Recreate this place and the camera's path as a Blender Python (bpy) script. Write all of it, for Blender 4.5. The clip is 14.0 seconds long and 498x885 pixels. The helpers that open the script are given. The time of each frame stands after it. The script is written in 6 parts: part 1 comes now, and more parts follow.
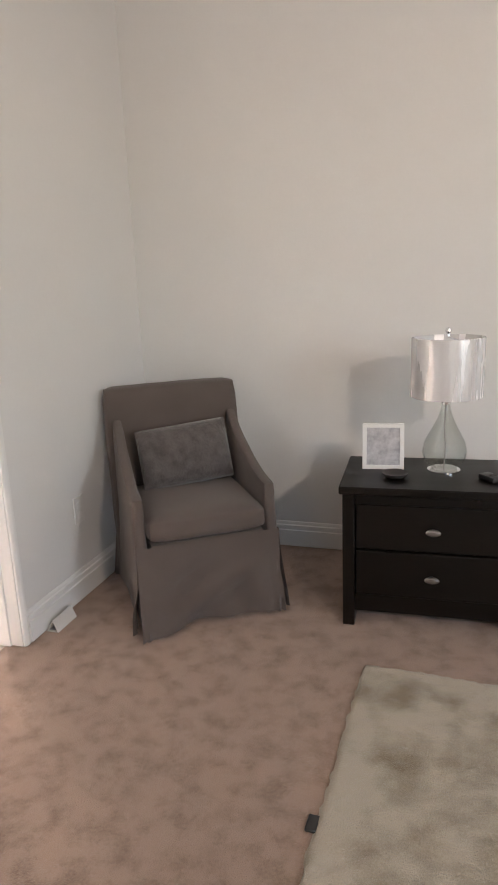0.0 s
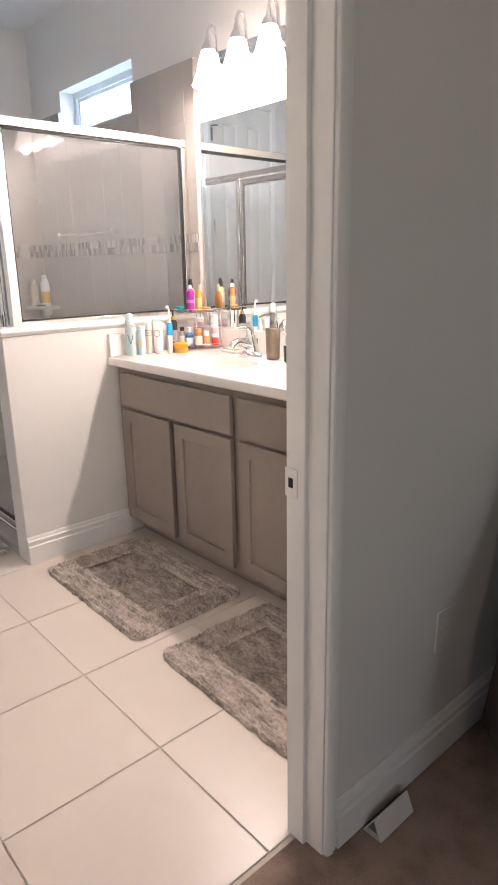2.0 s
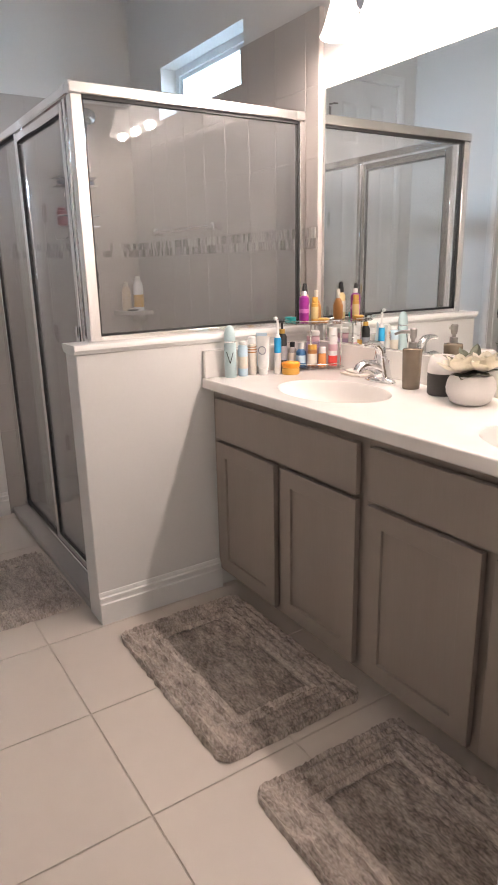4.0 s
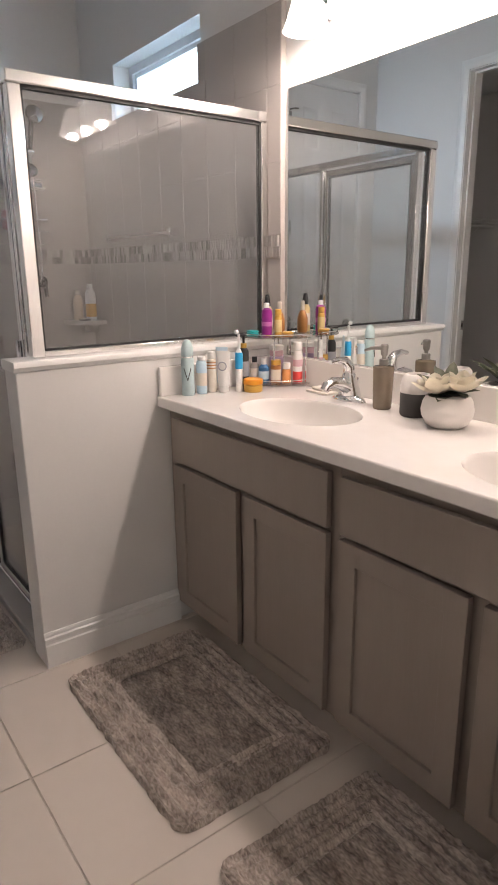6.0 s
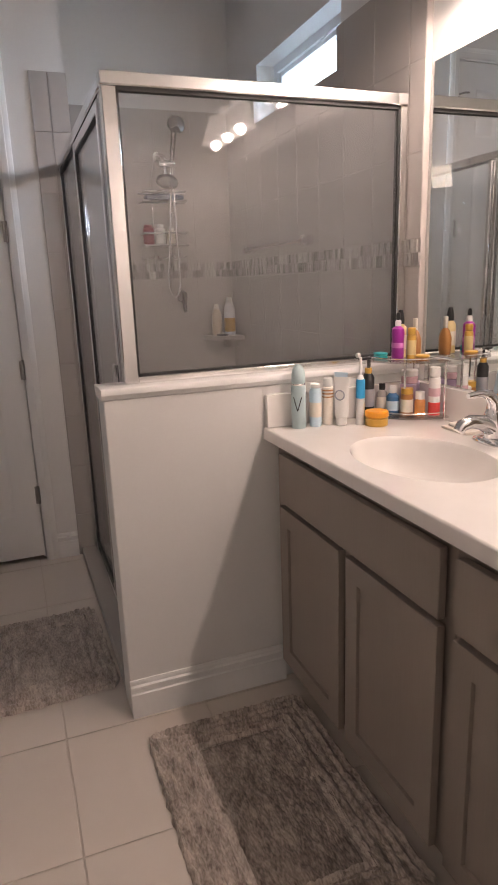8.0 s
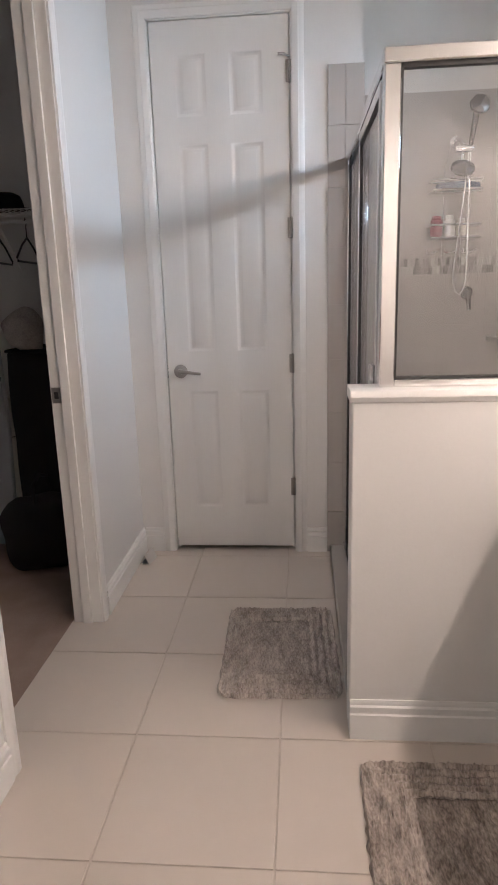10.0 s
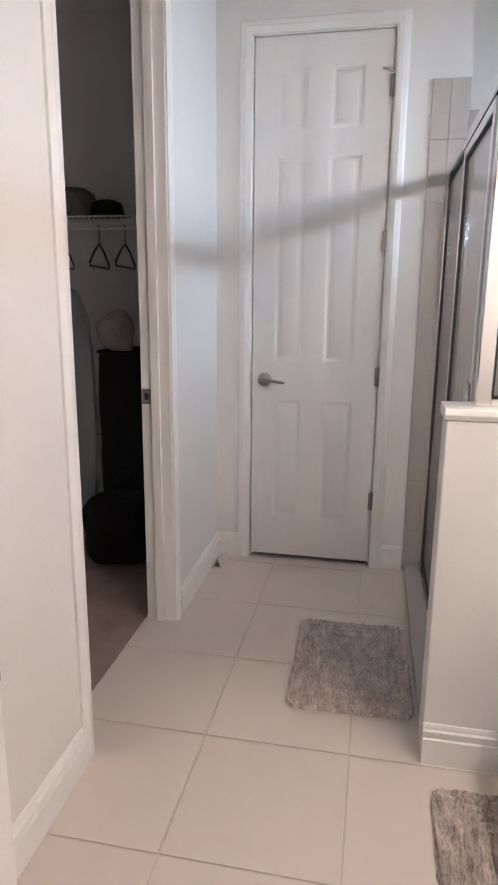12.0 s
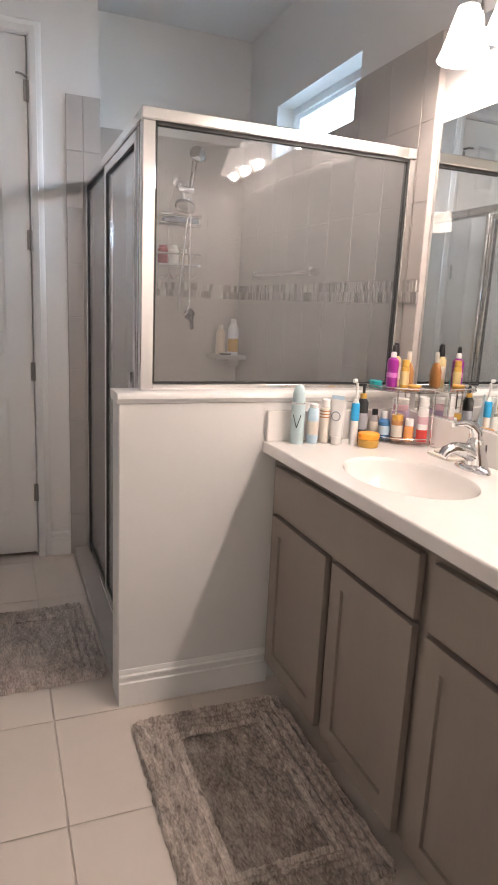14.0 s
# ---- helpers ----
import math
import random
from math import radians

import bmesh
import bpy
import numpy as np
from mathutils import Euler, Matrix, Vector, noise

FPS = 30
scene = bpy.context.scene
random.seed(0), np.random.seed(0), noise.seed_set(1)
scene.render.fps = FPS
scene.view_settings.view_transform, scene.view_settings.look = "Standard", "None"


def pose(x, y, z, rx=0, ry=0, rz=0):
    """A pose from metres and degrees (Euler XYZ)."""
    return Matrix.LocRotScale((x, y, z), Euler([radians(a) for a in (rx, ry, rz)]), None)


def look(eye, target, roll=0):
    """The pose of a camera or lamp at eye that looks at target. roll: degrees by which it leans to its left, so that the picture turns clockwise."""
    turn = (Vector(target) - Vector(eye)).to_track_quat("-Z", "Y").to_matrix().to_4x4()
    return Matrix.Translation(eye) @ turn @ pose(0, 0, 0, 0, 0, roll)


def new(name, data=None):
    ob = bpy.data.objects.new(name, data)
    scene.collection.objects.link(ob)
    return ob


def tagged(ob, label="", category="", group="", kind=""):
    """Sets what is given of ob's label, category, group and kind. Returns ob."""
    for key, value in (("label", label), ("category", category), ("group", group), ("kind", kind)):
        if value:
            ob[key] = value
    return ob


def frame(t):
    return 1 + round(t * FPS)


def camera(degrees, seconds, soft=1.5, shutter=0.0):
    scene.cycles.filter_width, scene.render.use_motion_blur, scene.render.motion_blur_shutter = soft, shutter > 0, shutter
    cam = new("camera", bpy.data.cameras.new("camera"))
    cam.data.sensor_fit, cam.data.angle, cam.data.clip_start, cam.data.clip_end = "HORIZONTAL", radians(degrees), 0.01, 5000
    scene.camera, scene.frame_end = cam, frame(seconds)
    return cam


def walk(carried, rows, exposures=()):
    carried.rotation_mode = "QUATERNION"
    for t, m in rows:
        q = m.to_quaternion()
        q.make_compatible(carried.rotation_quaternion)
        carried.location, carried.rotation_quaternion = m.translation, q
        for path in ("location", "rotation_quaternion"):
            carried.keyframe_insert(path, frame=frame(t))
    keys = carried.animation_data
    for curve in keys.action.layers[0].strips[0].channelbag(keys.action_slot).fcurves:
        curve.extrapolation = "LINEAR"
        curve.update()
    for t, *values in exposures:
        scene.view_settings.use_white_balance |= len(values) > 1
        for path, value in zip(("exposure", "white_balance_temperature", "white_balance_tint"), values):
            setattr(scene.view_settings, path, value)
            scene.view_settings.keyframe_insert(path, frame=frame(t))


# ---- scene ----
cam = camera(42.9, 14.0, soft=1.8)
PATH = [
    (0, (-2.032, 2.785, 1.28), (-2.63, 4.633, 0.803), -2.3),
    (0.5, (-2.201, 3.05, 1.285), (-3.105, 4.758, 0.771), -2.1),
    (1, (-2.372, 3.31, 1.288), (-3.536, 4.856, 0.783), -1.3),
    (1.5, (-2.527, 3.522, 1.286), (-3.898, 4.875, 0.748), -0.4),
    (2, (-2.78, 3.695, 1.287), (-4.224, 4.969, 0.745), -1.1),
    (2.5, (-2.988, 3.846, 1.282), (-4.518, 5.014, 0.74), -1.5),
    (3, (-3.107, 3.968, 1.289), (-4.738, 4.99, 0.744), -1.5),
    (3.2, (-3.145, 3.987, 1.292), (-4.792, 4.98, 0.744), -1.6),
    (5.5, (-3.474, 4.027, 1.312), (-5.016, 5.185, 0.782), -0.3),
    (6, (-3.452, 4.107, 1.309), (-5.005, 5.254, 0.785), -0.6),
    (6.5, (-3.449, 4.262, 1.306), (-5.112, 5.251, 0.801), -1.2),
    (7, (-3.503, 4.346, 1.311), (-5.254, 5.171, 0.81), -1.6),
    (7.2, (-3.527, 4.364, 1.332), (-5.292, 5.16, 0.829), -1.7),
    (9.3, (-3.74, 4.534, 1.312), (-5.674, 4.742, 0.848), -2.1),
    (9.5, (-3.739, 4.537, 1.315), (-5.682, 4.626, 0.849), -2.0),
    (10, (-3.743, 4.54, 1.322), (-5.678, 4.372, 0.844), -1.7),
    (10.5, (-3.735, 4.52, 1.326), (-5.642, 4.125, 0.87), -0.6),
    (11, (-3.739, 4.512, 1.326), (-5.628, 4.049, 0.863), 0.1),
    (11.5, (-3.728, 4.511, 1.329), (-5.621, 4.057, 0.872), 0.2),
    (12, (-3.722, 4.483, 1.321), (-5.635, 4.105, 0.876), 0.5),
    (12.5, (-3.737, 4.442, 1.303), (-5.682, 4.308, 0.861), 1.0),
    (13, (-3.721, 4.409, 1.304), (-5.654, 4.651, 0.852), 2.1),
    (13.5, (-3.623, 4.385, 1.319), (-5.494, 4.947, 0.89), 3.3),
    (14, (-3.507, 4.343, 1.321), (-5.323, 5.067, 0.901), 2.7),
]
walk(cam, [(t, look(eye, target, roll)) for t, eye, target, roll in PATH],
     [(0.0, 2.18, 6450, 10), (0.5, 1.95, 6350, 10), (1.0, 1.50, 6300, 10), (1.5, 1.00, 6450, 10), (2.0, 0.75, 6400, 10), (3.0, 0.5, 6500, 10), (5.5, -0.1, 6450, 10), (6.5, -0.32, 6700, 11), (7.0, -0.50, 6900, 18), (9.5, 0.05, 6750, 11), (10.0, 0.2, 6550, 11), (11.0, 0.20, 6500, 10), (11.5, 0.4, 6350, 10), (12.0, 0.4, 6350, 10), (13.0, 0.52, 6450, 10), (13.5, 0.2, 6600, 10), (14.0, 0.12, 6500, 10)])

# ---- plan (metres) ----
NORTH = 5.705            # inner face of the outside wall
BED_W, BATH_E = -3.527, -3.622   # two faces of the wall between bedroom and bathroom
DOOR_S, DOOR_N = 3.735, 4.547   # entry opening
CLOS_N, CLOS_B = 3.715, 3.60    # closet wall, bathroom face and closet face
CLOS_X0, CLOS_X1 = -6.035, -5.240
WC_X = -6.775
WC_Y0, WC_Y1 = 3.888, 4.500
SHOWER_W, SHOWER_S = -7.15, 4.81
HALF_X0, HALF_X1, HALF_S, HALF_Z = -5.512, -5.402, 4.672, 1.018
GLASS_X, GLASS_Y, GLASS_TOP = -5.462, 4.764, 1.864
COUNTER_Z, COUNTER_Y, CAB_Y = 0.888, 5.148, 5.170
CEIL, HEAD = 2.745, 2.44
TILE_TOP = 2.20

# ---- world and large lights ----
world = bpy.data.worlds.new("sky")
world.use_nodes = True
scene.world = world
wn = world.node_tree.nodes
sky = wn.new("ShaderNodeTexSky")
sky.sky_type, sky.sun_disc, sky.sun_elevation, sky.sun_rotation = "NISHITA", False, radians(50), radians(120)
world.node_tree.links.new(sky.outputs["Color"], wn["Background"].inputs["Color"])
wn["Background"].inputs["Strength"].default_value = 0.12


def area(name, m, w, h, watts, color):
    lamp = bpy.data.lights.new(name, "AREA")
    lamp.shape, lamp.size, lamp.size_y, lamp.energy, lamp.color = "RECTANGLE", w, h, watts, color
    ob = new(name, lamp)
    ob.matrix_world = m
    return ob


def bulb(name, x, y, z, watts, radius=0.03, color=(1.0, 0.83, 0.75)):
    lamp = bpy.data.lights.new(name, "POINT")
    lamp.energy, lamp.shadow_soft_size, lamp.color = watts, radius, color
    ob = new(name, lamp)
    ob.location = (x, y, z)
    return ob


# the bedroom ceiling lamp, daylight from the bedroom window, and by the small window over the shower
area("bedroom_ceiling_light", look((0.35, 1.2, 2.60), (-2.3, 5.4, 0.9)), 0.28, 0.28, 11.3, (1.0, 0.83, 0.69))
area("bedroom_east_window_light", look((1.24, 2.35, 1.6), (-3.5, 4.6, 1.0)), 1.0, 1.3, 6.8, (0.86, 0.95, 1.0))
window_lamp = area("shower_window_light", look((-6.325, NORTH + 0.19, 2.20), (-6.40, 3.7, 1.15)), 0.78, 0.24, 11.0, (0.57, 0.76, 1.0))
window_lamp.data.spread = radians(95)

# ---- materials ----


def mat(name, c1, c2=None, rough=0.5, metal=0.0, scale=8.0, fine=120.0, bump=0.0, bump_scale=None, stretch=(1, 1, 1), rvar=0.08,
        spec=0.5, island=0.0, objvar=0.0, sheen=0.0, trans=0.0, coat=0.0, detail=4.0, mixw=0.4, lo=0.32, hi=0.68):
    """A surface: two tones mixed by broad and fine noise, with fine relief."""
    m = bpy.data.materials.new(name)
    m.use_nodes = True
    nt = m.node_tree
    n, l = nt.nodes, nt.links
    b = n["Principled BSDF"]
    c2 = c2 or tuple(v * 0.9 for v in c1)
    tc = n.new("ShaderNodeTexCoord")
    mp = n.new("ShaderNodeMapping")
    mp.inputs["Scale"].default_value = stretch
    l.new(tc.outputs["Object"], mp.inputs["Vector"])
    big = n.new("ShaderNodeTexNoise")
    big.inputs["Scale"].default_value, big.inputs["Detail"].default_value = scale, detail
    small = n.new("ShaderNodeTexNoise")
    small.inputs["Scale"].default_value, small.inputs["Detail"].default_value = fine, 3.0
    l.new(mp.outputs["Vector"], big.inputs["Vector"])
    l.new(mp.outputs["Vector"], small.inputs["Vector"])
    add = n.new("ShaderNodeMix")
    add.data_type = "FLOAT"
    add.inputs[0].default_value = mixw
    l.new(big.outputs["Fac"], add.inputs[2])
    l.new(small.outputs["Fac"], add.inputs[3])
    ramp = n.new("ShaderNodeValToRGB")
    ramp.color_ramp.elements[0].position, ramp.color_ramp.elements[1].position = lo, hi
    ramp.color_ramp.elements[0].color, ramp.color_ramp.elements[1].color = (*c2, 1), (*c1, 1)
    l.new(add.outputs[0], ramp.inputs["Fac"])
    col = ramp.outputs["Color"]
    if island or objvar:
        src = n.new("ShaderNodeNewGeometry").outputs["Random Per Island"] if island else n.new("ShaderNodeObjectInfo").outputs["Random"]
        rng = n.new("ShaderNodeMapRange")
        amt = island or objvar
        rng.inputs["To Min"].default_value, rng.inputs["To Max"].default_value = 1 - amt, 1 + amt
        l.new(src, rng.inputs["Value"])
        hsv = n.new("ShaderNodeHueSaturation")
        l.new(rng.outputs["Result"], hsv.inputs["Value"])
        l.new(col, hsv.inputs["Color"])
        col = hsv.outputs["Color"]
    l.new(col, b.inputs["Base Color"])
    rr = n.new("ShaderNodeMapRange")
    rr.inputs["To Min"].default_value, rr.inputs["To Max"].default_value = max(0.02, rough - rvar), min(1, rough + rvar)
    l.new(big.outputs["Fac"], rr.inputs["Value"])
    l.new(rr.outputs["Result"], b.inputs["Roughness"])
    b.inputs["Metallic"].default_value = metal
    b.inputs["Specular IOR Level"].default_value = spec
    b.inputs["Sheen Weight"].default_value = sheen
    b.inputs["Transmission Weight"].default_value = trans
    b.inputs["Coat Weight"].default_value = coat
    if bump:
        bp = n.new("ShaderNodeBump")
        bp.inputs["Strength"].default_value, bp.inputs["Distance"].default_value = min(1.0, bump), 0.004
        if bump_scale:
            bn = n.new("ShaderNodeTexNoise")
            bn.inputs["Scale"].default_value, bn.inputs["Detail"].default_value = bump_scale, 3.0
            l.new(mp.outputs["Vector"], bn.inputs["Vector"])
            l.new(bn.outputs["Fac"], bp.inputs["Height"])
        else:
            l.new(small.outputs["Fac"], bp.inputs["Height"])
        l.new(bp.outputs["Normal"], b.inputs["Normal"])
    return m


def glow(name, color, strength):
    m = bpy.data.materials.new(name)
    m.use_nodes = True
    b = m.node_tree.nodes["Principled BSDF"]
    b.inputs["Base Color"].default_value = (0.9, 0.9, 0.9, 1)
    b.inputs["Emission Color"].default_value, b.inputs["Emission Strength"].default_value = (*color, 1), strength
    return m


def pane_mat(name, tint, scum=0.0, gloss=0.0):
    """Thin clear glass: tinted, mirrored by Fresnel, with a film of dried water marks."""
    m = bpy.data.materials.new(name)
    m.use_nodes = True
    n, l = m.node_tree.nodes, m.node_tree.links
    n.remove(n["Principled BSDF"])
    tr, gl, df = n.new("ShaderNodeBsdfTransparent"), n.new("ShaderNodeBsdfGlossy"), n.new("ShaderNodeBsdfDiffuse")
    tr.inputs["Color"].default_value = (*tint, 1)
    gl.inputs["Roughness"].default_value = gloss
    df.inputs["Color"].default_value = (0.55, 0.55, 0.55, 1)
    lw, pw, fr = n.new("ShaderNodeLayerWeight"), n.new("ShaderNodeMath"), n.new("ShaderNodeMapRange")
    lw.inputs["Blend"].default_value = 0.5
    pw.operation = "POWER"
    pw.inputs[1].default_value = 5.0
    l.new(lw.outputs["Facing"], pw.inputs[0])
    fr.inputs["To Min"].default_value, fr.inputs["To Max"].default_value = 0.045, 0.9
    l.new(pw.outputs[0], fr.inputs["Value"])
    m1, m2 = n.new("ShaderNodeMixShader"), n.new("ShaderNodeMixShader")
    l.new(fr.outputs["Result"], m1.inputs["Fac"])
    l.new(tr.outputs[0], m1.inputs[1])
    l.new(gl.outputs[0], m1.inputs[2])
    tc, ns, rg = n.new("ShaderNodeTexCoord"), n.new("ShaderNodeTexNoise"), n.new("ShaderNodeMapRange")
    ns.inputs["Scale"].default_value, ns.inputs["Detail"].default_value = 5.0, 6.0
    l.new(tc.outputs["Object"], ns.inputs["Vector"])
    rg.inputs["From Min"].default_value, rg.inputs["From Max"].default_value = 0.3, 0.75
    rg.inputs["To Min"].default_value, rg.inputs["To Max"].default_value = scum * 0.7, scum * 1.35
    l.new(ns.outputs["Fac"], rg.inputs["Value"])
    l.new(rg.outputs["Result"], m2.inputs["Fac"])
    l.new(m1.outputs[0], m2.inputs[1])
    l.new(df.outputs[0], m2.inputs[2])
    l.new(m2.outputs[0], n["Material Output"].inputs["Surface"])
    return m


PAINT = mat("wall_paint", (0.765, 0.75, 0.73), (0.74, 0.725, 0.705), 0.55, scale=1.5, fine=90, bump=0.10, bump_scale=160)
CEILING = mat("ceiling_paint", (0.82, 0.82, 0.82), (0.79, 0.79, 0.79), 0.8, scale=2, fine=60, bump=0.5, bump_scale=70)
TRIM = mat("white_trim_paint", (0.84, 0.83, 0.81), (0.81, 0.80, 0.78), 0.33, scale=3, fine=60, bump=0.05)
DOORPAINT = mat("white_door_paint", (0.80, 0.79, 0.77), (0.775, 0.765, 0.745), 0.32, scale=2.5, fine=40, bump=0.05, stretch=(4, 4, 0.25))
FLOOR_TILE = mat("floor_tile_ceramic", (0.69, 0.615, 0.55), (0.67, 0.597, 0.533), 0.3, scale=2, fine=14, objvar=0.02, rvar=0.02)
GROUT = mat("floor_grout", (0.68, 0.605, 0.54), (0.64, 0.565, 0.50), 0.85, scale=10, fine=200, bump=0.3)
WALL_TILE = mat("wall_tile_ceramic", (0.435, 0.402, 0.375), (0.424, 0.391, 0.365), 0.40, scale=3, fine=20, objvar=0.012, rvar=0.015)
WALL_GROUT = mat("wall_tile_grout", (0.44, 0.407, 0.38), (0.425, 0.392, 0.365), 0.85, scale=10, fine=200)
MOSAIC = mat("mosaic_glass_tile", (0.42, 0.40, 0.38), (0.36, 0.34, 0.32), 0.15, scale=30, fine=90, island=0.5)
CARPET = mat("carpet_pile", (0.39, 0.27, 0.208), (0.21, 0.138, 0.10), 0.95, scale=13, fine=160, bump=1.0, bump_scale=420, sheen=0.25, detail=4, mixw=0.30, lo=0.30, hi=0.54)
CLOSET_CARPET = mat("closet_carpet_pile", (0.40, 0.30, 0.25), (0.27, 0.19, 0.15), 0.95, scale=7, fine=260, bump=1.0, bump_scale=420, detail=7)
CABINET = mat("taupe_cabinet_paint", (0.295, 0.253, 0.222), (0.27, 0.23, 0.201), 0.42, scale=2.5, fine=30, bump=0.06, stretch=(6, 6, 0.5))
COUNTER = mat("white_cultured_marble", (0.83, 0.80, 0.77), (0.79, 0.755, 0.72), 0.2, scale=3, fine=25, coat=0.3)
ALU = mat("satin_aluminium", (0.88, 0.875, 0.865), (0.85, 0.845, 0.835), 0.19, metal=1.0, scale=3, fine=200, rvar=0.05)
CHROME = mat("chrome", (0.85, 0.85, 0.86), (0.80, 0.80, 0.81), 0.09, metal=1.0, scale=5, fine=60, rvar=0.04)
NICKEL = mat("brushed_nickel", (0.40, 0.385, 0.37), (0.33, 0.315, 0.30), 0.3, metal=1.0, scale=9, fine=150)
# black rubber; its black also paints the shade in the latch holes
GASKET = mat("black_rubber_gasket", (0.012, 0.012, 0.012), (0.02, 0.02, 0.02), 0.6)
MIRROR = bpy.data.materials.new("mirror_silver")
MIRROR.use_nodes = True
MIRROR.node_tree.nodes["Principled BSDF"].inputs["Metallic"].default_value = 1.0
MIRROR.node_tree.nodes["Principled BSDF"].inputs["Roughness"].default_value = 0.0
MIRROR.node_tree.nodes["Principled BSDF"].inputs["Base Color"].default_value = (0.86, 0.88, 0.87, 1)
SHOWER_GLASS = pane_mat("shower_glass", (0.945, 0.95, 0.95), 0.07)
CLEAR = pane_mat("window_glass", (0.95, 0.97, 0.98))
VINYL = mat("white_window_vinyl", (0.80, 0.82, 0.84), (0.76, 0.78, 0.80), 0.35)
LIT_SHADE = glow("lit_frosted_shade", (1.0, 0.85, 0.77), 5.0)
SKY_GLOW = glow("bright_sky_backdrop", (0.66, 0.86, 1.0), 9.0)
DARK = mat("dark_void", (0.02, 0.018, 0.016), (0.015, 0.013, 0.012), 0.9)

# ---- builders ----


def box(bm, x0, y0, z0, x1, y1, z1, bevel=0.0, seg=1):
    vs = [bm.verts.new((x, y, z)) for z in (z0, z1) for y in (y0, y1) for x in (x0, x1)]
    fs = [bm.faces.new([vs[i] for i in f]) for f in ((0, 2, 3, 1), (4, 5, 7, 6), (0, 1, 5, 4), (1, 3, 7, 5), (3, 2, 6, 7), (2, 0, 4, 6))]
    if bevel:
        bmesh.ops.bevel(bm, geom=list({e for f in fs for e in f.edges}), offset=bevel, segments=seg, affect="EDGES", profile=0.5)
    return bm


def boxes(*dims, bevel=0.0, seg=1):
    bm = bmesh.new()
    for d in dims:
        box(bm, *d, bevel=bevel, seg=seg)
    return bm


def lathe(profile, n=28, cx=0.0, cy=0.0, bm=None, sx=1.0, sy=1.0):
    """A turned shape: (radius, height) from bottom to top."""
    bm = bm or bmesh.new()
    rings = []
    for r, z in profile:
        if r < 1e-5:
            rings.append([bm.verts.new((cx, cy, z))])
        else:
            rings.append([bm.verts.new((cx + sx * r * math.cos(2 * math.pi * i / n), cy + sy * r * math.sin(2 * math.pi * i / n), z)) for i in range(n)])
    for a, b in zip(rings, rings[1:]):
        for i in range(n):
            j = (i + 1) % n
            if len(a) == 1 and len(b) > 1:
                bm.faces.new((a[0], b[j], b[i]))
            elif len(b) == 1 and len(a) > 1:
                bm.faces.new((a[i], a[j], b[0]))
            elif len(a) > 1:
                bm.faces.new((a[i], a[j], b[j], b[i]))
    return bm


def tube(points, r, n=10, bm=None, taper=None, closed=False):
    """A round bar along points; taper: radius at each point."""
    bm = bm or bmesh.new()
    pts = [Vector(p) for p in points]
    rings, up = [], None
    for i, p in enumerate(pts):
        if closed:
            d = (pts[(i + 1) % len(pts)] - pts[i - 1]).normalized()
        else:
            d = (pts[min(i + 1, len(pts) - 1)] - pts[max(i - 1, 0)]).normalized()
        if up is None:
            up = Vector((0, 0, 1)) if abs(d.z) < 0.9 else Vector((1, 0, 0))
        side = d.cross(up).normalized()
        up = side.cross(d).normalized()
        rad = taper[i] if taper else r
        rings.append([bm.verts.new(p + rad * (math.cos(2 * math.pi * k / n) * side + math.sin(2 * math.pi * k / n) * up)) for k in range(n)])
    pairs = list(zip(rings, rings[1:])) + ([(rings[-1], rings[0])] if closed else [])
    for a, b in pairs:
        for k in range(n):
            bm.faces.new((a[k], a[(k + 1) % n], b[(k + 1) % n], b[k]))
    if not closed:
        bm.faces.new(rings[0][::-1])
        bm.faces.new(rings[-1])
    return bm


def extrude_profile(profile, axis, a, b, bm=None):
    """A moulding: the profile [(out, up)...] drawn from a to b. axis gives a function of (along, out, up) to a place."""
    bm = bm or bmesh.new()
    ra = [bm.verts.new(axis(a, o, u)) for o, u in profile]
    rb = [bm.verts.new(axis(b, o, u)) for o, u in profile]
    n = len(profile)
    for i in range(n):
        j = (i + 1) % n
        bm.faces.new((ra[i], ra[j], rb[j], rb[i]))
    bm.faces.new(ra[::-1])
    bm.faces.new(rb)
    return bm


def to_mesh(name, bm, material, smooth=38):
    bmesh.ops.recalc_face_normals(bm, faces=bm.faces)
    me = bpy.data.meshes.new(name)
    bm.to_mesh(me)
    bm.free()
    me.materials.append(material)
    if smooth:
        for p in me.polygons:
            p.use_smooth = True
        me.set_sharp_from_angle(angle=radians(smooth))
    return me


def solid(name, bm, material, label="", category="", kind="", group="", smooth=38):
    ob = new(name, to_mesh(name, bm, material, smooth))
    return tagged(ob, label, category, group, kind)


def thing(name, m, label, category, group="", kind=""):
    """An Empty at the base of a thing, at the pose m; its parts are built in its own axes."""
    ob = new(name)
    ob.empty_display_size = 0.05
    ob.matrix_world = m
    return tagged(ob, label, category, group, kind)


def part(name, bm, material, parent, label="", smooth=38, kind=""):
    ob = new(name, to_mesh(name, bm, material, smooth))
    ob.parent = parent
    return tagged(ob, label, kind=kind)


def piece(name, me, parent, m):
    ob = new(name, me)
    ob.parent = parent
    ob.matrix_basis = m
    return ob


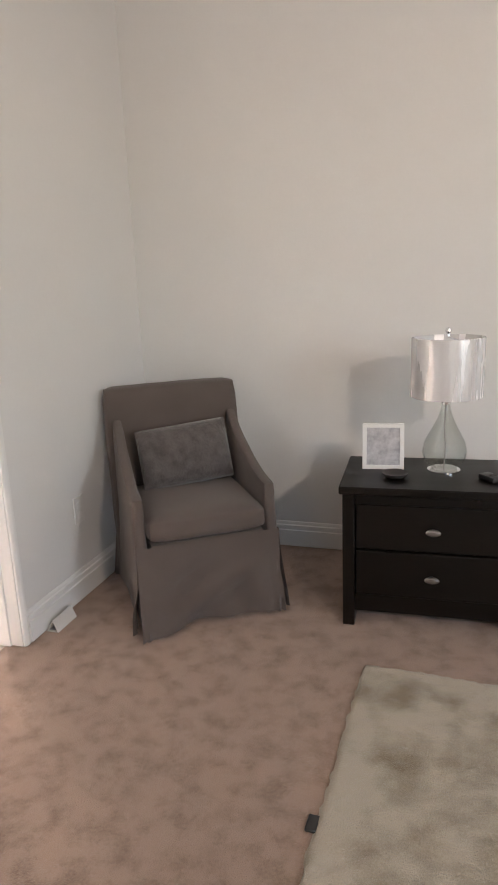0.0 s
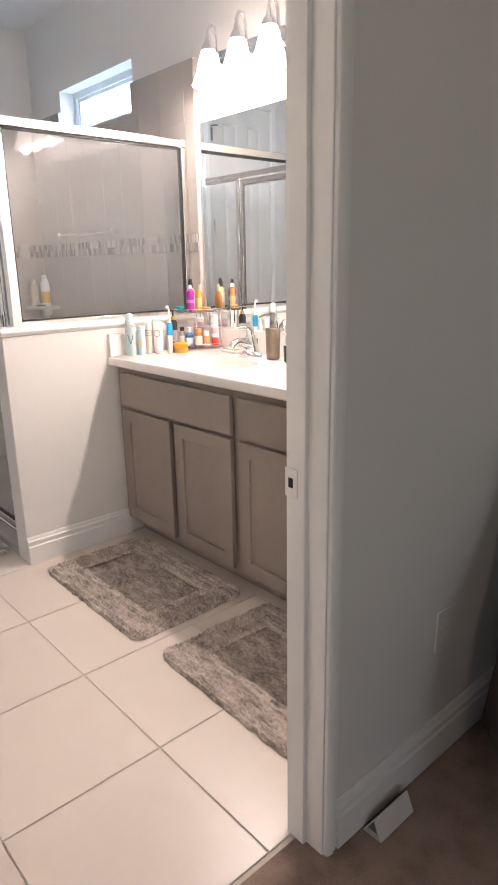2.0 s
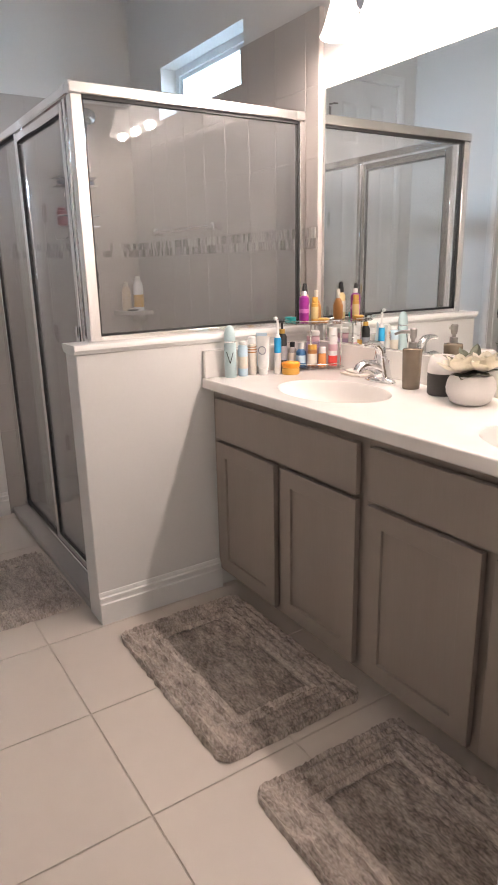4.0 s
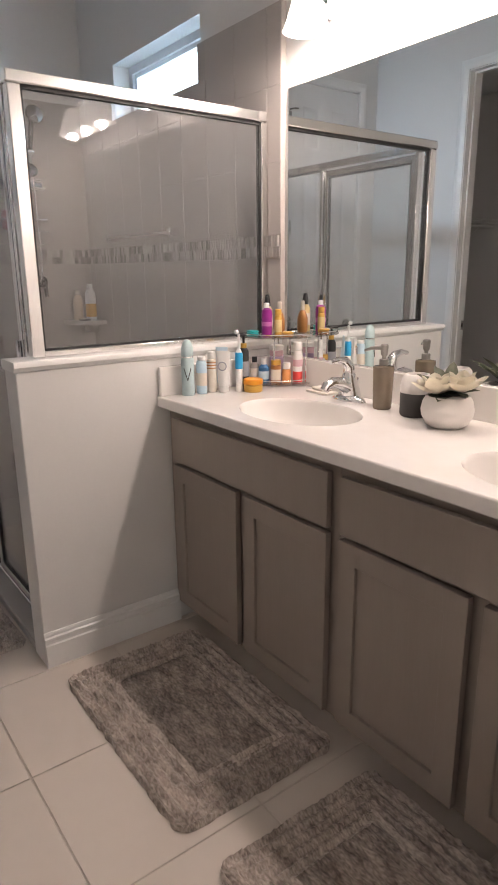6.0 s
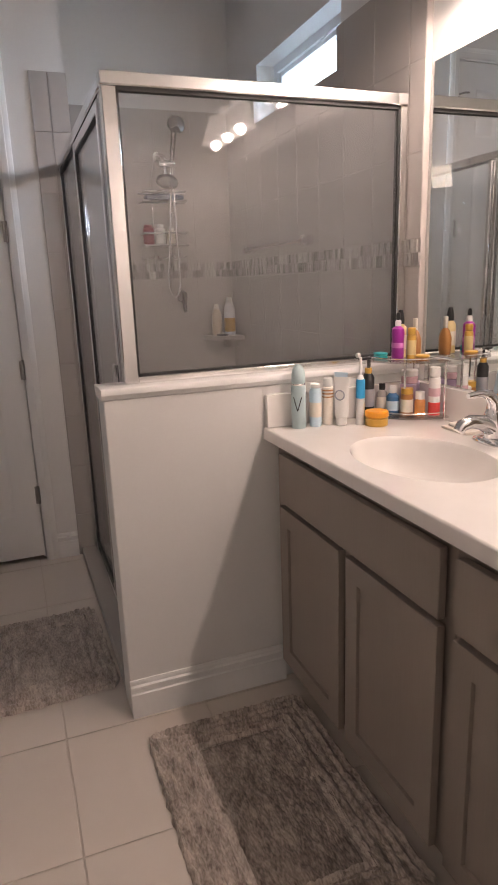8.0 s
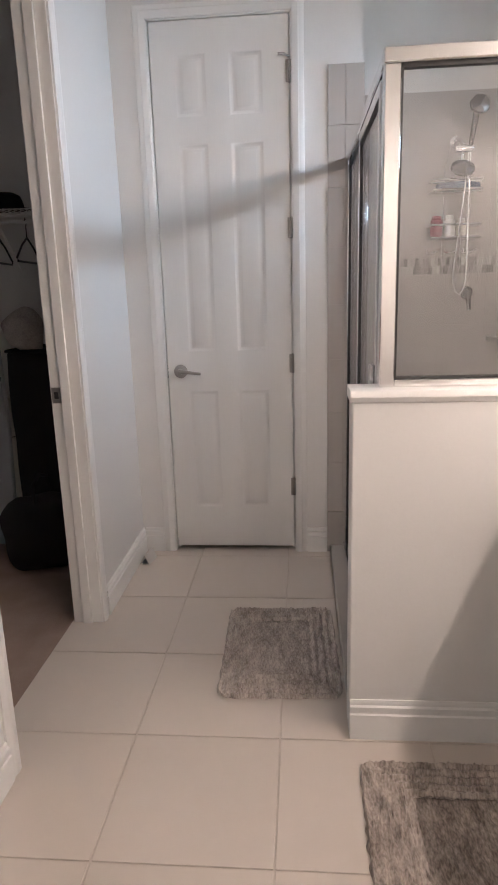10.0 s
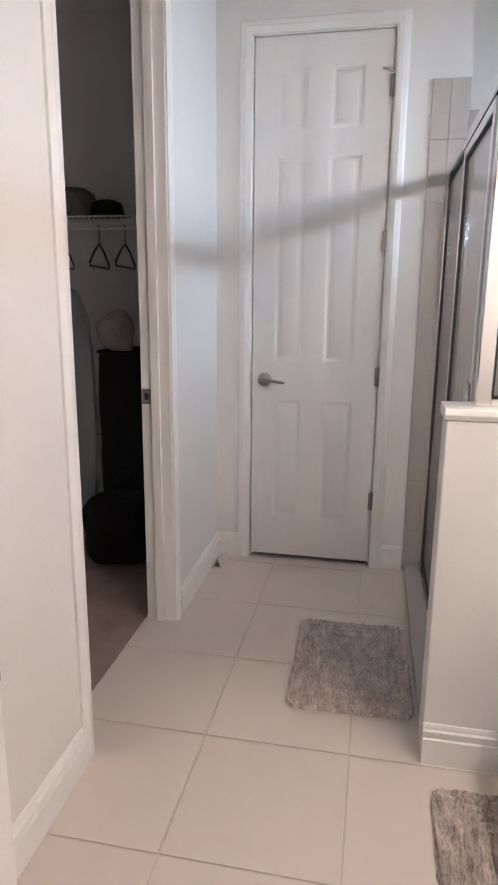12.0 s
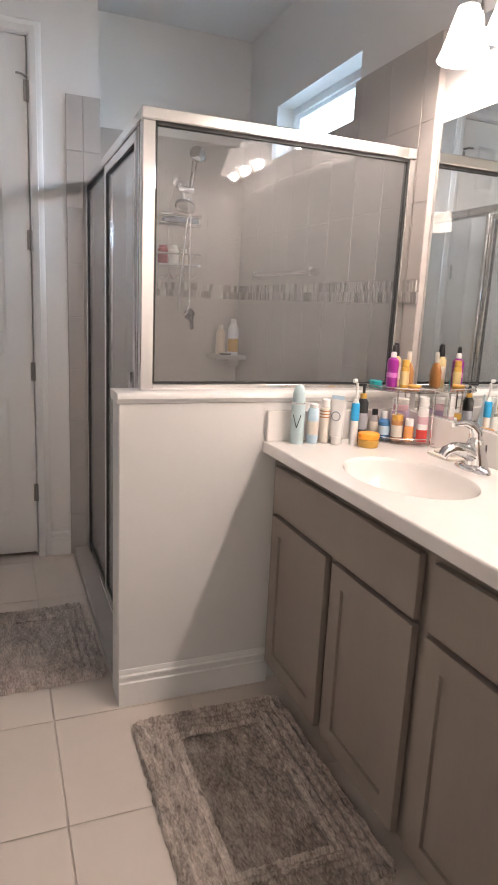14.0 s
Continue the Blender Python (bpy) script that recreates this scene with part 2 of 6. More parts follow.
def wall(name, along, face0, face1, a0, a1, z0, z1, holes=(), label="painted wall", material=None):
    """A wall along x or y between two faces, with real openings (a0, a1, z0, z1)."""
    bm = bmesh.new()
    cuts = sorted({a0, a1, *[h[0] for h in holes], *[h[1] for h in holes]})
    for p, q in zip(cuts, cuts[1:]):
        spans, low = [], z0
        for h in sorted(holes, key=lambda k: k[2]):
            if h[0] <= p + 1e-6 and h[1] >= q - 1e-6:
                if h[2] > low:
                    spans.append((low, h[2]))
                low = h[3]
        if low < z1:
            spans.append((low, z1))
        for s, e in spans:
            if along == "x":
                box(bm, p, face0, s, q, face1, e)
            else:
                box(bm, face0, p, s, face1, q, e)
    bmesh.ops.remove_doubles(bm, verts=bm.verts, dist=1e-5)
    return solid(name, bm, material or PAINT, label, "wall", "structure", smooth=0)


# ---- large structure ----
J = 0.02     # thickness of door jambs
wall("wall_bedroom_west", "y", BATH_E, BED_W, 0.3, NORTH, 0, CEIL, [(DOOR_S - J, DOOR_N + J, 0, HEAD + J)], "pale grey painted wall with a doorway")
WIN = (-6.745, -5.920, 2.065, 2.318)
wall("wall_north", "x", NORTH, NORTH + 0.17, -7.27, 1.42, 0, CEIL, [WIN], "pale grey painted outside wall with a small high window")
wall("wall_closet", "x", CLOS_B, CLOS_N, WC_X, BATH_E, 0, CEIL, [(CLOS_X0 - J, CLOS_X1 + J, 0, HEAD + J)], "pale painted wall with a closet doorway")
wall("wall_toilet_room", "y", WC_X - 0.115, WC_X, CLOS_B, SHOWER_S, 0, CEIL, [(WC_Y0 - J, WC_Y1 + J, 0, HEAD + J)], "pale painted wall with a tall white door")
wall("wall_shower_return", "x", SHOWER_S - 0.115, SHOWER_S, SHOWER_W, WC_X - 0.115, 0, CEIL, label="pale painted return wall beside the shower")
wall("wall_west", "y", SHOWER_W - 0.12, SHOWER_W, 1.93, NORTH, 0, CEIL, label="pale grey painted wall behind the shower")
wall("wall_closet_inner", "x", CLOS_B - 0.002, CLOS_B - 0.12, SHOWER_W, WC_X - 0.0, 0, CEIL, label="painted wall between closet and toilet room")
# two unseen closet walls, placed close in so that more light bounces inside
wall("wall_closet_south", "x", 1.93, 2.05, SHOWER_W, -4.88, 0, CEIL, label="unseen closet end wall, set close for bounced light")
wall("wall_closet_east", "y", -5.00, -4.88, 2.05, CLOS_B, 0, CEIL, label="unseen closet side wall, set close for bounced light")
wall("wall_bedroom_south", "x", 0.18, 0.30, BED_W, 1.42, 0, CEIL, [(-1.15, 0.25, 0.8, 2.35)], "pale painted bedroom wall with a window")
wall("wall_bedroom_east", "y", 1.30, 1.42, 0.30, NORTH, 0, CEIL, [(1.65, 3.05, 0.8, 2.35)], "pale painted bedroom wall with a window")
solid("ceiling", boxes((-7.27, 0.18, CEIL, 1.42, NORTH + 0.17, CEIL + 0.1)), CEILING, "flat pale painted ceiling", "ceiling", "structure", smooth=0)
solid("floor_bedroom", boxes((-3.600, 0.3, -0.1, 1.3, NORTH, -0.004)), CARPET, "mottled pinkish-beige bedroom carpet", "carpet", "structure", smooth=0)
solid("floor_closet", boxes((SHOWER_W, 2.05, -0.1, -5.0, 3.585, -0.001)), CLOSET_CARPET, "brown-beige closet carpet", "carpet", "structure", smooth=0)
bath_floor = solid("floor_bathroom", boxes((SHOWER_W, 3.585, -0.1, -3.600, NORTH, -0.004)), GROUT, "beige ceramic tiled bathroom floor with grout joints", "floor", "structure", smooth=0)

# half wall between vanity and shower, with its cap
half = solid("wall_half", boxes((HALF_X0, HALF_S, 0, HALF_X1, NORTH, HALF_Z), bevel=0.004), PAINT, "white painted half wall between vanity and shower", "wall", "structure")
CAP = [(-0.010, 0.014), (-0.010, 0.027), (-0.007, 0.031), (0.120, 0.031), (0.123, 0.027), (0.123, 0.014), (0.117, 0.008), (0.1132, 0.000), (-0.0002, 0.000), (-0.004, 0.008)]
cap = extrude_profile(CAP, lambda a, o, u: (HALF_X0 + o, a, HALF_Z + u), HALF_S - 0.006, NORTH - 0.001)
solid("trim_half_wall_cap", cap, TRIM, "white moulded cap along the half wall", "trim", "structure")

# baseboards
BASE = [(0, 0), (0.016, 0), (0.016, 0.082), (0.0115, 0.086), (0.0115, 0.096), (0.0145, 0.099), (0.0145, 0.108), (0.008, 0.112), (0.008, 0.119), (0.004, 0.127), (0, 0.127)]


def baseboard(axis, fixed, sign, a, b):
    f = (lambda s, o, u: (s, fixed + sign * o, u)) if axis == "x" else (lambda s, o, u: (fixed + sign * o, s, u))
    solid("baseboard", extrude_profile(BASE, f, a, b), TRIM, "white moulded baseboard", "baseboard", "structure")


baseboard("y", HALF_X1, 1, HALF_S + 0.001, 5.20)
baseboard("x", CLOS_N, 1, CLOS_X1 + 0.061, BATH_E)
baseboard("x", CLOS_N, 1, WC_X, CLOS_X0 - 0.061)
baseboard("y", WC_X, 1, CLOS_N + 0.014, WC_Y0 - 0.061)
baseboard("y", WC_X, 1, WC_Y1 + 0.061, 4.658)
baseboard("y", BED_W, 1, DOOR_N + 0.040, NORTH - 0.014)
baseboard("y", BED_W, 1, 0.3, DOOR_S - 0.061)
baseboard("x", NORTH, -1, BED_W, 1.3)
baseboard("y", SHOWER_W, 1, 2.05, 3.4)

# door casings and jambs
CASE = [(0, 0), (0.0, 0.009), (0.008, 0.014), (0.030, 0.016), (0.036, 0.012), (0.050, 0.012), (0.056, 0.008), (0.056, 0)]


def casing(name, axis, fixed, sign, a0, a1, top, w=0.056):
    """Moulded casing round three sides of an opening on one wall face."""
    bm = bmesh.new()
    g = 0.005
    put = (lambda s, o, z: (s, fixed + sign * o, z)) if axis == "x" else (lambda s, o, z: (fixed + sign * o, s, z))
    prof = [(c * w / 0.056, o) for c, o in CASE]
    for edge, d in ((a0 - g, -1), (a1 + g, 1)):
        lo = [bm.verts.new(put(edge + d * c, o, 0.0)) for c, o in prof]
        hi = [bm.verts.new(put(edge + d * c, o, top + g + c)) for c, o in prof]
        for i in range(len(CASE)):
            j = (i + 1) % len(CASE)
            bm.faces.new((lo[i], lo[j], hi[j], hi[i]))
        bm.faces.new(lo)
        if d == -1:
            left = hi
        else:
            for i in range(len(CASE)):
                j = (i + 1) % len(CASE)
                bm.faces.new((left[i], left[j], hi[j], hi[i]))
    return solid(name, bm, TRIM, "white moulded door casing", "trim", "structure")


def jamb(name, axis, f0, f1, a0, a1, top, stop0, stop1):
    """Flat jamb boards lining an opening, with a stop."""
    bm = bmesh.new()
    def b(p0, p1, q0, q1, z0, z1):
        if axis == "x":
            box(bm, p0, q0, z0, p1, q1, z1, bevel=0.0015)
        else:
            box(bm, q0, p0, z0, q1, p1, z1, bevel=0.0015)
    b(a0 - J + 0.001, a0, f0, f1, 0, top)
    b(a1, a1 + J - 0.001, f0, f1, 0, top)
    b(a0 - J + 0.001, a1 + J - 0.001, f0, f1, top, top + J - 0.001)
    b(a0, a0 + 0.011, stop0, stop1, 0, top)
    b(a1 - 0.011, a1, stop0, stop1, 0, top)
    b(a0 + 0.011, a1 - 0.011, stop0, stop1, top - 0.011, top)
    return solid(name, bm, TRIM, "white painted door jamb with stop", "trim", "structure")


casing("trim_entry_casing_bedroom", "y", BED_W, 1, DOOR_S, DOOR_N, HEAD, 0.034)
casing("trim_entry_casing_bathroom", "y", BATH_E, -1, DOOR_S, DOOR_N, HEAD)
jamb("trim_entry_jamb", "y", BATH_E - 0.002, BED_W + 0.002, DOOR_S, DOOR_N, HEAD, BATH_E - 0.002, -3.573)
casing("trim_closet_casing", "x", CLOS_N, 1, CLOS_X0, CLOS_X1, HEAD)
jamb("trim_closet_jamb", "x", CLOS_B - 0.002, CLOS_N + 0.002, CLOS_X0, CLOS_X1, HEAD, CLOS_B + 0.040, CLOS_B + 0.075)
casing("trim_toilet_room_casing", "y", WC_X, 1, WC_Y0, WC_Y1, HEAD)
jamb("trim_toilet_room_jamb", "y", WC_X - 0.117, WC_X + 0.002, WC_Y0, WC_Y1, HEAD, WC_X - 0.075, WC_X - 0.040)

# ---- doors ----


def panel_leaf(w, h, t):
    """A moulded six-panel leaf: x across from 0 to w, y thickness, z up."""
    bm = bmesh.new()
    sx = [0.105 * w / 0.61, 0.245 * w / 0.61, 0.345 * w / 0.61, 0.495 * w / 0.61]
    rows = [(0.21, 0.815), (1.005, 1.935), (2.045, 2.30)]
    rows = [(a * h / 2.43, b * h / 2.43) for a, b in rows]
    xs = [0, *sx, w]
    zs = [0, *[v for r in rows for v in r], h]
    for y, s in ((0, -1), (t, 1)):
        for i in range(5):
            for k in range(7):
                x0, x1, z0, z1 = xs[i], xs[i + 1], zs[k], zs[k + 1]
                if i in (1, 3) and k in (1, 3, 5):
                    prev = None
                    for inset, depth in ((0, 0), (0.006, -0.004), (0.016, -0.008), (0.020, -0.008), (0.036, -0.002), (0.038, -0.0015)):
                        yy = y + s * depth
                        ring = [bm.verts.new(p) for p in ((x0 + inset, yy, z0 + inset), (x1 - inset, yy, z0 + inset), (x1 - inset, yy, z1 - inset), (x0 + inset, yy, z1 - inset))]
                        if prev:
                            for a in range(4):
                                bm.faces.new((prev[a], prev[(a + 1) % 4], ring[(a + 1) % 4], ring[a]))
                        prev = ring
                    bm.faces.new(prev)
                else:
                    bm.faces.new([bm.verts.new(p) for p in ((x0, y, z0), (x1, y, z0), (x1, y, z1), (x0, y, z1))])
    for q in (((0, 0, 0), (0, t, 0), (0, t, h), (0, 0, h)), ((w, 0, 0), (w, t, 0), (w, t, h), (w, 0, h)), ((0, 0, 0), (w, 0, 0), (w, t, 0), (0, t, 0)), ((0, 0, h), (w, 0, h), (w, t, h), (0, t, h))):
        bm.faces.new([bm.verts.new(p) for p in q])
    bmesh.ops.remove_doubles(bm, verts=bm.verts, dist=1e-5)
    return bm


def lever(parent, x, y, z, out, way):
    """A lever handle: round rose and a curved arm. out: sign of y; way: sign of x."""
    bm = lathe([(0.0, 0.0), (0.033, 0.0), (0.033, 0.004), (0.028, 0.010), (0.014, 0.014), (0.012, 0.045), (0.015, 0.050), (0.015, 0.060), (0.0, 0.062)])
    bmesh.ops.transform(bm, matrix=Matrix.Translation((x, y, z)) @ Matrix.Rotation(radians(-90 * out), 4, "X"), verts=bm.verts)
    part("rose", bm, NICKEL, parent, "round brushed nickel rose")
    pts = [(x + way * s, y + out * (0.055 + 0.004 * math.sin(s * 30)), z + 0.004 * math.cos(s * 26) - 0.05 * s * s * 6) for s in np.linspace(0, 0.105, 10)]
    part("lever", tube(pts, 0.008, 10, taper=[0.010, 0.010, 0.0095, 0.009, 0.0085, 0.008, 0.0075, 0.0075, 0.0075, 0.006]), NICKEL, parent, "brushed nickel lever handle")


def hinge(parent, x, y, z):
    bm = lathe([(0, -0.048), (0.004, -0.046), (0.0065, -0.044), (0.0065, 0.044), (0.004, 0.046), (0, 0.048)], 10, x, y)
    bmesh.ops.translate(bm, vec=(0, 0, z), verts=bm.verts)
    box(bm, x - 0.016, y - 0.003, z - 0.044, x + 0.016, y - 0.0005 + 0.002, z + 0.044)
    part("hinge", bm, NICKEL, parent, "brushed nickel butt hinge")


# tall closed door to the toilet room; leaf x runs along world y, its front (y = 0 side) faces +x
LW = WC_Y1 - WC_Y0 - 0.010
m_wc = Matrix.Translation((WC_X - 0.003, WC_Y0 + 0.005, 0.026)) @ Matrix.Rotation(radians(90), 4, "Z")
door = thing("door_1", m_wc, "tall white six-panel door, closed", "door", kind="structure")
part("leaf", panel_leaf(LW, HEAD - 0.030, 0.035), DOORPAINT, door)
lever(door, 0.062, 0.0, 0.905, -1, 1)
part("latch_edge", boxes((-0.0025, 0.004, 0.875, 0.0005, 0.030, 0.935)), GASKET, door, "dark latch edge")
for hz in (2.19, 1.55, 0.935, 0.32):
    hinge(door, LW + 0.003, -0.006, hz)
part("hinge_pin_stop", tube([(LW + 0.003, -0.008, 2.245), (LW - 0.02, -0.03, 2.25), (LW - 0.045, -0.035, 2.25)], 0.005, 8), NICKEL, door, "small metal hinge-pin stop")

# entry door, standing open against the closet wall
ang = radians(180 - 22.7)
m_en = Matrix.Translation((BATH_E - 0.012, DOOR_S + 0.012, 0.014)) @ Matrix.Rotation(ang, 4, "Z")
door = thing("door_2", m_en, "tall white six-panel door, standing open", "door", kind="structure")
part("leaf", panel_leaf(0.775, HEAD - 0.018, 0.035), DOORPAINT, door)
lever(door, 0.715, 0.0, 0.86, -1, -1)
part("latch_plate", boxes((0.7748, 0.006, 0.813, 0.7765, 0.029, 0.869), bevel=0.0005), NICKEL, door, "small nickel latch plate")
part("latch_bolt", boxes((0.7766, 0.011, 0.831, 0.786, 0.024, 0.851), bevel=0.002), NICKEL, door, "sprung latch bolt")
for hz in (2.2, 1.2, 0.25):
    hinge(door, -0.004, 0.02, hz)

# strike plates
st = thing("strike_plate", Matrix.Translation((BATH_E + 0.016, DOOR_N - 0.011, 0.872)), "small white-painted strike plate in the door jamb", "strike plate")
part("plate", boxes((-0.019, -0.0022, -0.030, 0.014, -0.0002, 0.030), bevel=0.0006), TRIM, st)
# no opening is cut: a black block paints the shade of the hole
part("latch_hole", boxes((-0.009, -0.0032, -0.010, 0.003, -0.0023, 0.010)), GASKET, st, "black block for the shade in the latch hole")
st = thing("strike_plate", Matrix.Translation((CLOS_X0, CLOS_B + 0.020, 0.945)), "small nickel strike plate in the closet jamb", "strike plate")
part("plate", boxes((0.0002, -0.018, -0.030, 0.0022, 0.018, 0.030), bevel=0.0006), NICKEL, st)
# here too the shaded hole is a black block on the plate
part("latch_hole", boxes((0.0023, -0.008, -0.013, 0.0032, 0.008, 0.013)), GASKET, st, "black block for the shade in the latch hole")

# ---- window over the shower ----
wx0, wx1, wz0, wz1 = WIN
win = thing("window_1", Matrix.Translation(((wx0 + wx1) / 2, NORTH + 0.09, wz0)), "small high window with white vinyl frame", "window", kind="structure")
hw, hh = (wx1 - wx0) / 2, wz1 - wz0
part("window_frame", boxes((-hw, 0.0, 0, hw, 0.06, 0.035), (-hw, 0.0, hh - 0.035, hw, 0.06, hh), (-hw, 0.0, 0.035, -hw + 0.035, 0.06, hh - 0.035), (hw - 0.035, 0.0, 0.035, hw, 0.06, hh - 0.035)), VINYL, win)
part("sash", boxes((-hw + 0.035, 0.015, 0.035, hw - 0.035, 0.05, 0.055), (-hw + 0.035, 0.015, hh - 0.055, hw - 0.035, 0.05, hh - 0.035), (-hw + 0.035, 0.015, 0.055, -hw + 0.055, 0.05, hh - 0.055), (hw - 0.055, 0.015, 0.055, hw - 0.035, 0.05, hh - 0.055)), VINYL, win)
pane = part("pane", boxes((-hw + 0.05, 0.030, 0.05, hw - 0.05, 0.034, hh - 0.05)), CLEAR, win)
pane.visible_shadow = False
solid("backdrop_sky", boxes((-18.0, NORTH + 1.6, 1.2, -4.0, NORTH + 1.62, 6.0)), SKY_GLOW, "bright hazy sky outside the window", "backdrop", "structure", smooth=0)


def bedroom_window(name, m, w, h):
    bw = thing(name, m, "bedroom window with white frame", "window", kind="structure")
    a = w / 2
    part("window_frame", boxes((-a, -0.03, 0, a, 0.03, 0.05), (-a, -0.03, h - 0.05, a, 0.03, h), (-a, -0.03, 0.05, -a + 0.05, 0.03, h - 0.05), (a - 0.05, -0.03, 0.05, a, 0.03, h - 0.05)), VINYL, bw)
    part("meeting_rail", boxes((-a + 0.05, -0.02, h / 2 - 0.02, a - 0.05, 0.02, h / 2 + 0.02)), VINYL, bw)
    p = part("pane", boxes((-a + 0.05, -0.003, 0.05, a - 0.05, 0.003, h - 0.05)), CLEAR, bw)
    p.visible_shadow = False


bedroom_window("window_2", Matrix.Translation((-0.45, 0.24, 0.8)), 1.4, 1.55)
bedroom_window("window_3", Matrix.Translation((1.36, 2.35, 0.8)) @ Matrix.Rotation(radians(90), 4, "Z"), 1.4, 1.55)

# ---- shower enclosure ----
curb = solid("shower_curb", boxes((WC_X + 0.001, 4.676, -0.003, HALF_X0 - 0.001, 4.825, 0.034), bevel=0.005), WALL_TILE, "beige tiled shower curb", "curb", "structure")
solid("shower_floor", boxes((SHOWER_W + 0.002, 4.826, -0.003, HALF_X0 - 0.002, NORTH - 0.002, 0.02)), WALL_TILE, "beige tiled shower floor", "floor", "structure", smooth=0)

enc = thing("shower_enclosure", Matrix.Translation((GLASS_X, GLASS_Y, 0.0)), "framed glass shower enclosure with satin aluminium rails", "shower screen")
W2 = 0.020
CZ = HALF_Z + 0.032
YN = NORTH - 0.030 - GLASS_Y
# panel that stands on the half wall
part("corner_post", boxes((-W2, -W2, CZ, W2, W2, GLASS_TOP - 0.036), bevel=0.003), ALU, enc)
part("top_rail", boxes((-W2 - 0.003, -W2 - 0.003, GLASS_TOP - 0.036, W2 + 0.003, YN, GLASS_TOP), bevel=0.004), ALU, enc)
part("bottom_rail", boxes((-W2 + 0.004, W2, CZ - 0.0005, W2 - 0.004, YN, CZ + 0.020), bevel=0.003), ALU, enc)
part("wall_rail", boxes((-W2 + 0.004, YN - 0.024, CZ + 0.020, W2 - 0.004, YN, GLASS_TOP - 0.036), bevel=0.003), ALU, enc)
gy0, gy1, gz0, gz1 = W2, YN - 0.024, CZ + 0.020, GLASS_TOP - 0.036
part("gasket", boxes((-0.010, gy0, gz0, 0.010, gy1, gz0 + 0.006), (-0.010, gy0, gz1 - 0.009, 0.010, gy1, gz1), (-0.010, gy0, gz0, 0.010, gy0 + 0.006, gz1), (-0.010, gy1 - 0.006, gz0, 0.010, gy1, gz1)), GASKET, enc, "black rubber gasket")
pane = part("pane", boxes((-0.003, gy0, gz0, 0.003, gy1, gz1)), SHOWER_GLASS, enc, "clear glass with dried water marks")
pane.visible_shadow = False
# front: header, sill, fixed panel and door
X0 = WC_X + 0.002 - GLASS_X
XD = -0.70
part("header", boxes((X0, -0.022, GLASS_TOP - 0.036, -W2 - 0.004, 0.022, GLASS_TOP - 0.002), bevel=0.004), CHROME, enc)
part("sill", boxes((X0, -0.022, 0.0345, -W2, 0.022, 0.056), bevel=0.004), CHROME, enc)
part("wall_jamb", boxes((X0, -0.014, 0.056, X0 + 0.020, 0.014, GLASS_TOP - 0.036), bevel=0.002), CHROME, enc)
part("half_wall_jamb", boxes((HALF_X0 - GLASS_X - 0.026, -0.016, 0.056, HALF_X0 - GLASS_X - 0.001, 0.016, CZ - 0.03), (HALF_X0 - GLASS_X - 0.026, -0.016, CZ - 0.03, -W2 - 0.0345, 0.016, GLASS_TOP - 0.036), bevel=0.002), CHROME, enc)
part("mullion", boxes((XD - 0.016, -0.016, 0.056, XD + 0.004, 0.016, GLASS_TOP - 0.036), bevel=0.002), CHROME, enc)
part("gasket", boxes((X0 + 0.020, -0.008, 0.056, X0 + 0.026, 0.008, GLASS_TOP - 0.036), (X0 + 0.02, -0.008, GLASS_TOP - 0.044, XD - 0.016, 0.008, GLASS_TOP - 0.036), (X0 + 0.02, -0.008, 0.056, XD - 0.016, 0.008, 0.064)), GASKET, enc, "black rubber gasket")
pane = part("pane", boxes((X0 + 0.020, -0.003, 0.056, XD - 0.016, 0.003, GLASS_TOP - 0.036)), SHOWER_GLASS, enc, "clear glass with dried water marks")
pane.visible_shadow = False
dx0, dx1, dz0, dz1 = XD + 0.008, HALF_X0 - GLASS_X - 0.030, 0.062, GLASS_TOP - 0.044
shower_door = part("door", boxes((dx0, -0.020, dz0, dx0 + 0.026, 0.004, dz1), (dx1 - 0.026, -0.020, dz0, dx1, 0.004, dz1), (dx0 + 0.026, -0.020, dz0, dx1 - 0.026, 0.004, dz0 + 0.030), (dx0 + 0.026, -0.020, dz1 - 0.030, dx1 - 0.026, 0.004, dz1), bevel=0.0025), CHROME, enc, "chrome-framed glass shower door")
part("gasket", boxes((dx0 + 0.026, -0.016, dz0 + 0.03, dx0 + 0.032, 0.0, dz1 - 0.03), (dx1 - 0.032, -0.016, dz0 + 0.03, dx1 - 0.026, 0.0, dz1 - 0.03), (dx0 + 0.026, -0.016, dz1 - 0.037, dx1 - 0.026, 0.0, dz1 - 0.030), (dx0 + 0.026, -0.016, dz0 + 0.030, dx1 - 0.026, 0.0, dz0 + 0.036)), GASKET, shower_door, "black rubber gasket")
pane = part("pane", boxes((dx0 + 0.026, -0.011, dz0 + 0.03, dx1 - 0.026, -0.005, dz1 - 0.03)), SHOWER_GLASS, shower_door, "clear glass with dried water marks")
pane.visible_shadow = False
part("handle", boxes((dx1 - 0.020, -0.036, 0.95, dx1 - 0.008, -0.0202, 1.10), bevel=0.004), CHROME, shower_door, "small chrome pull")

# ---- vanity ----
VX0, VX1 = HALF_X1 + 0.002, BATH_E - 0.004


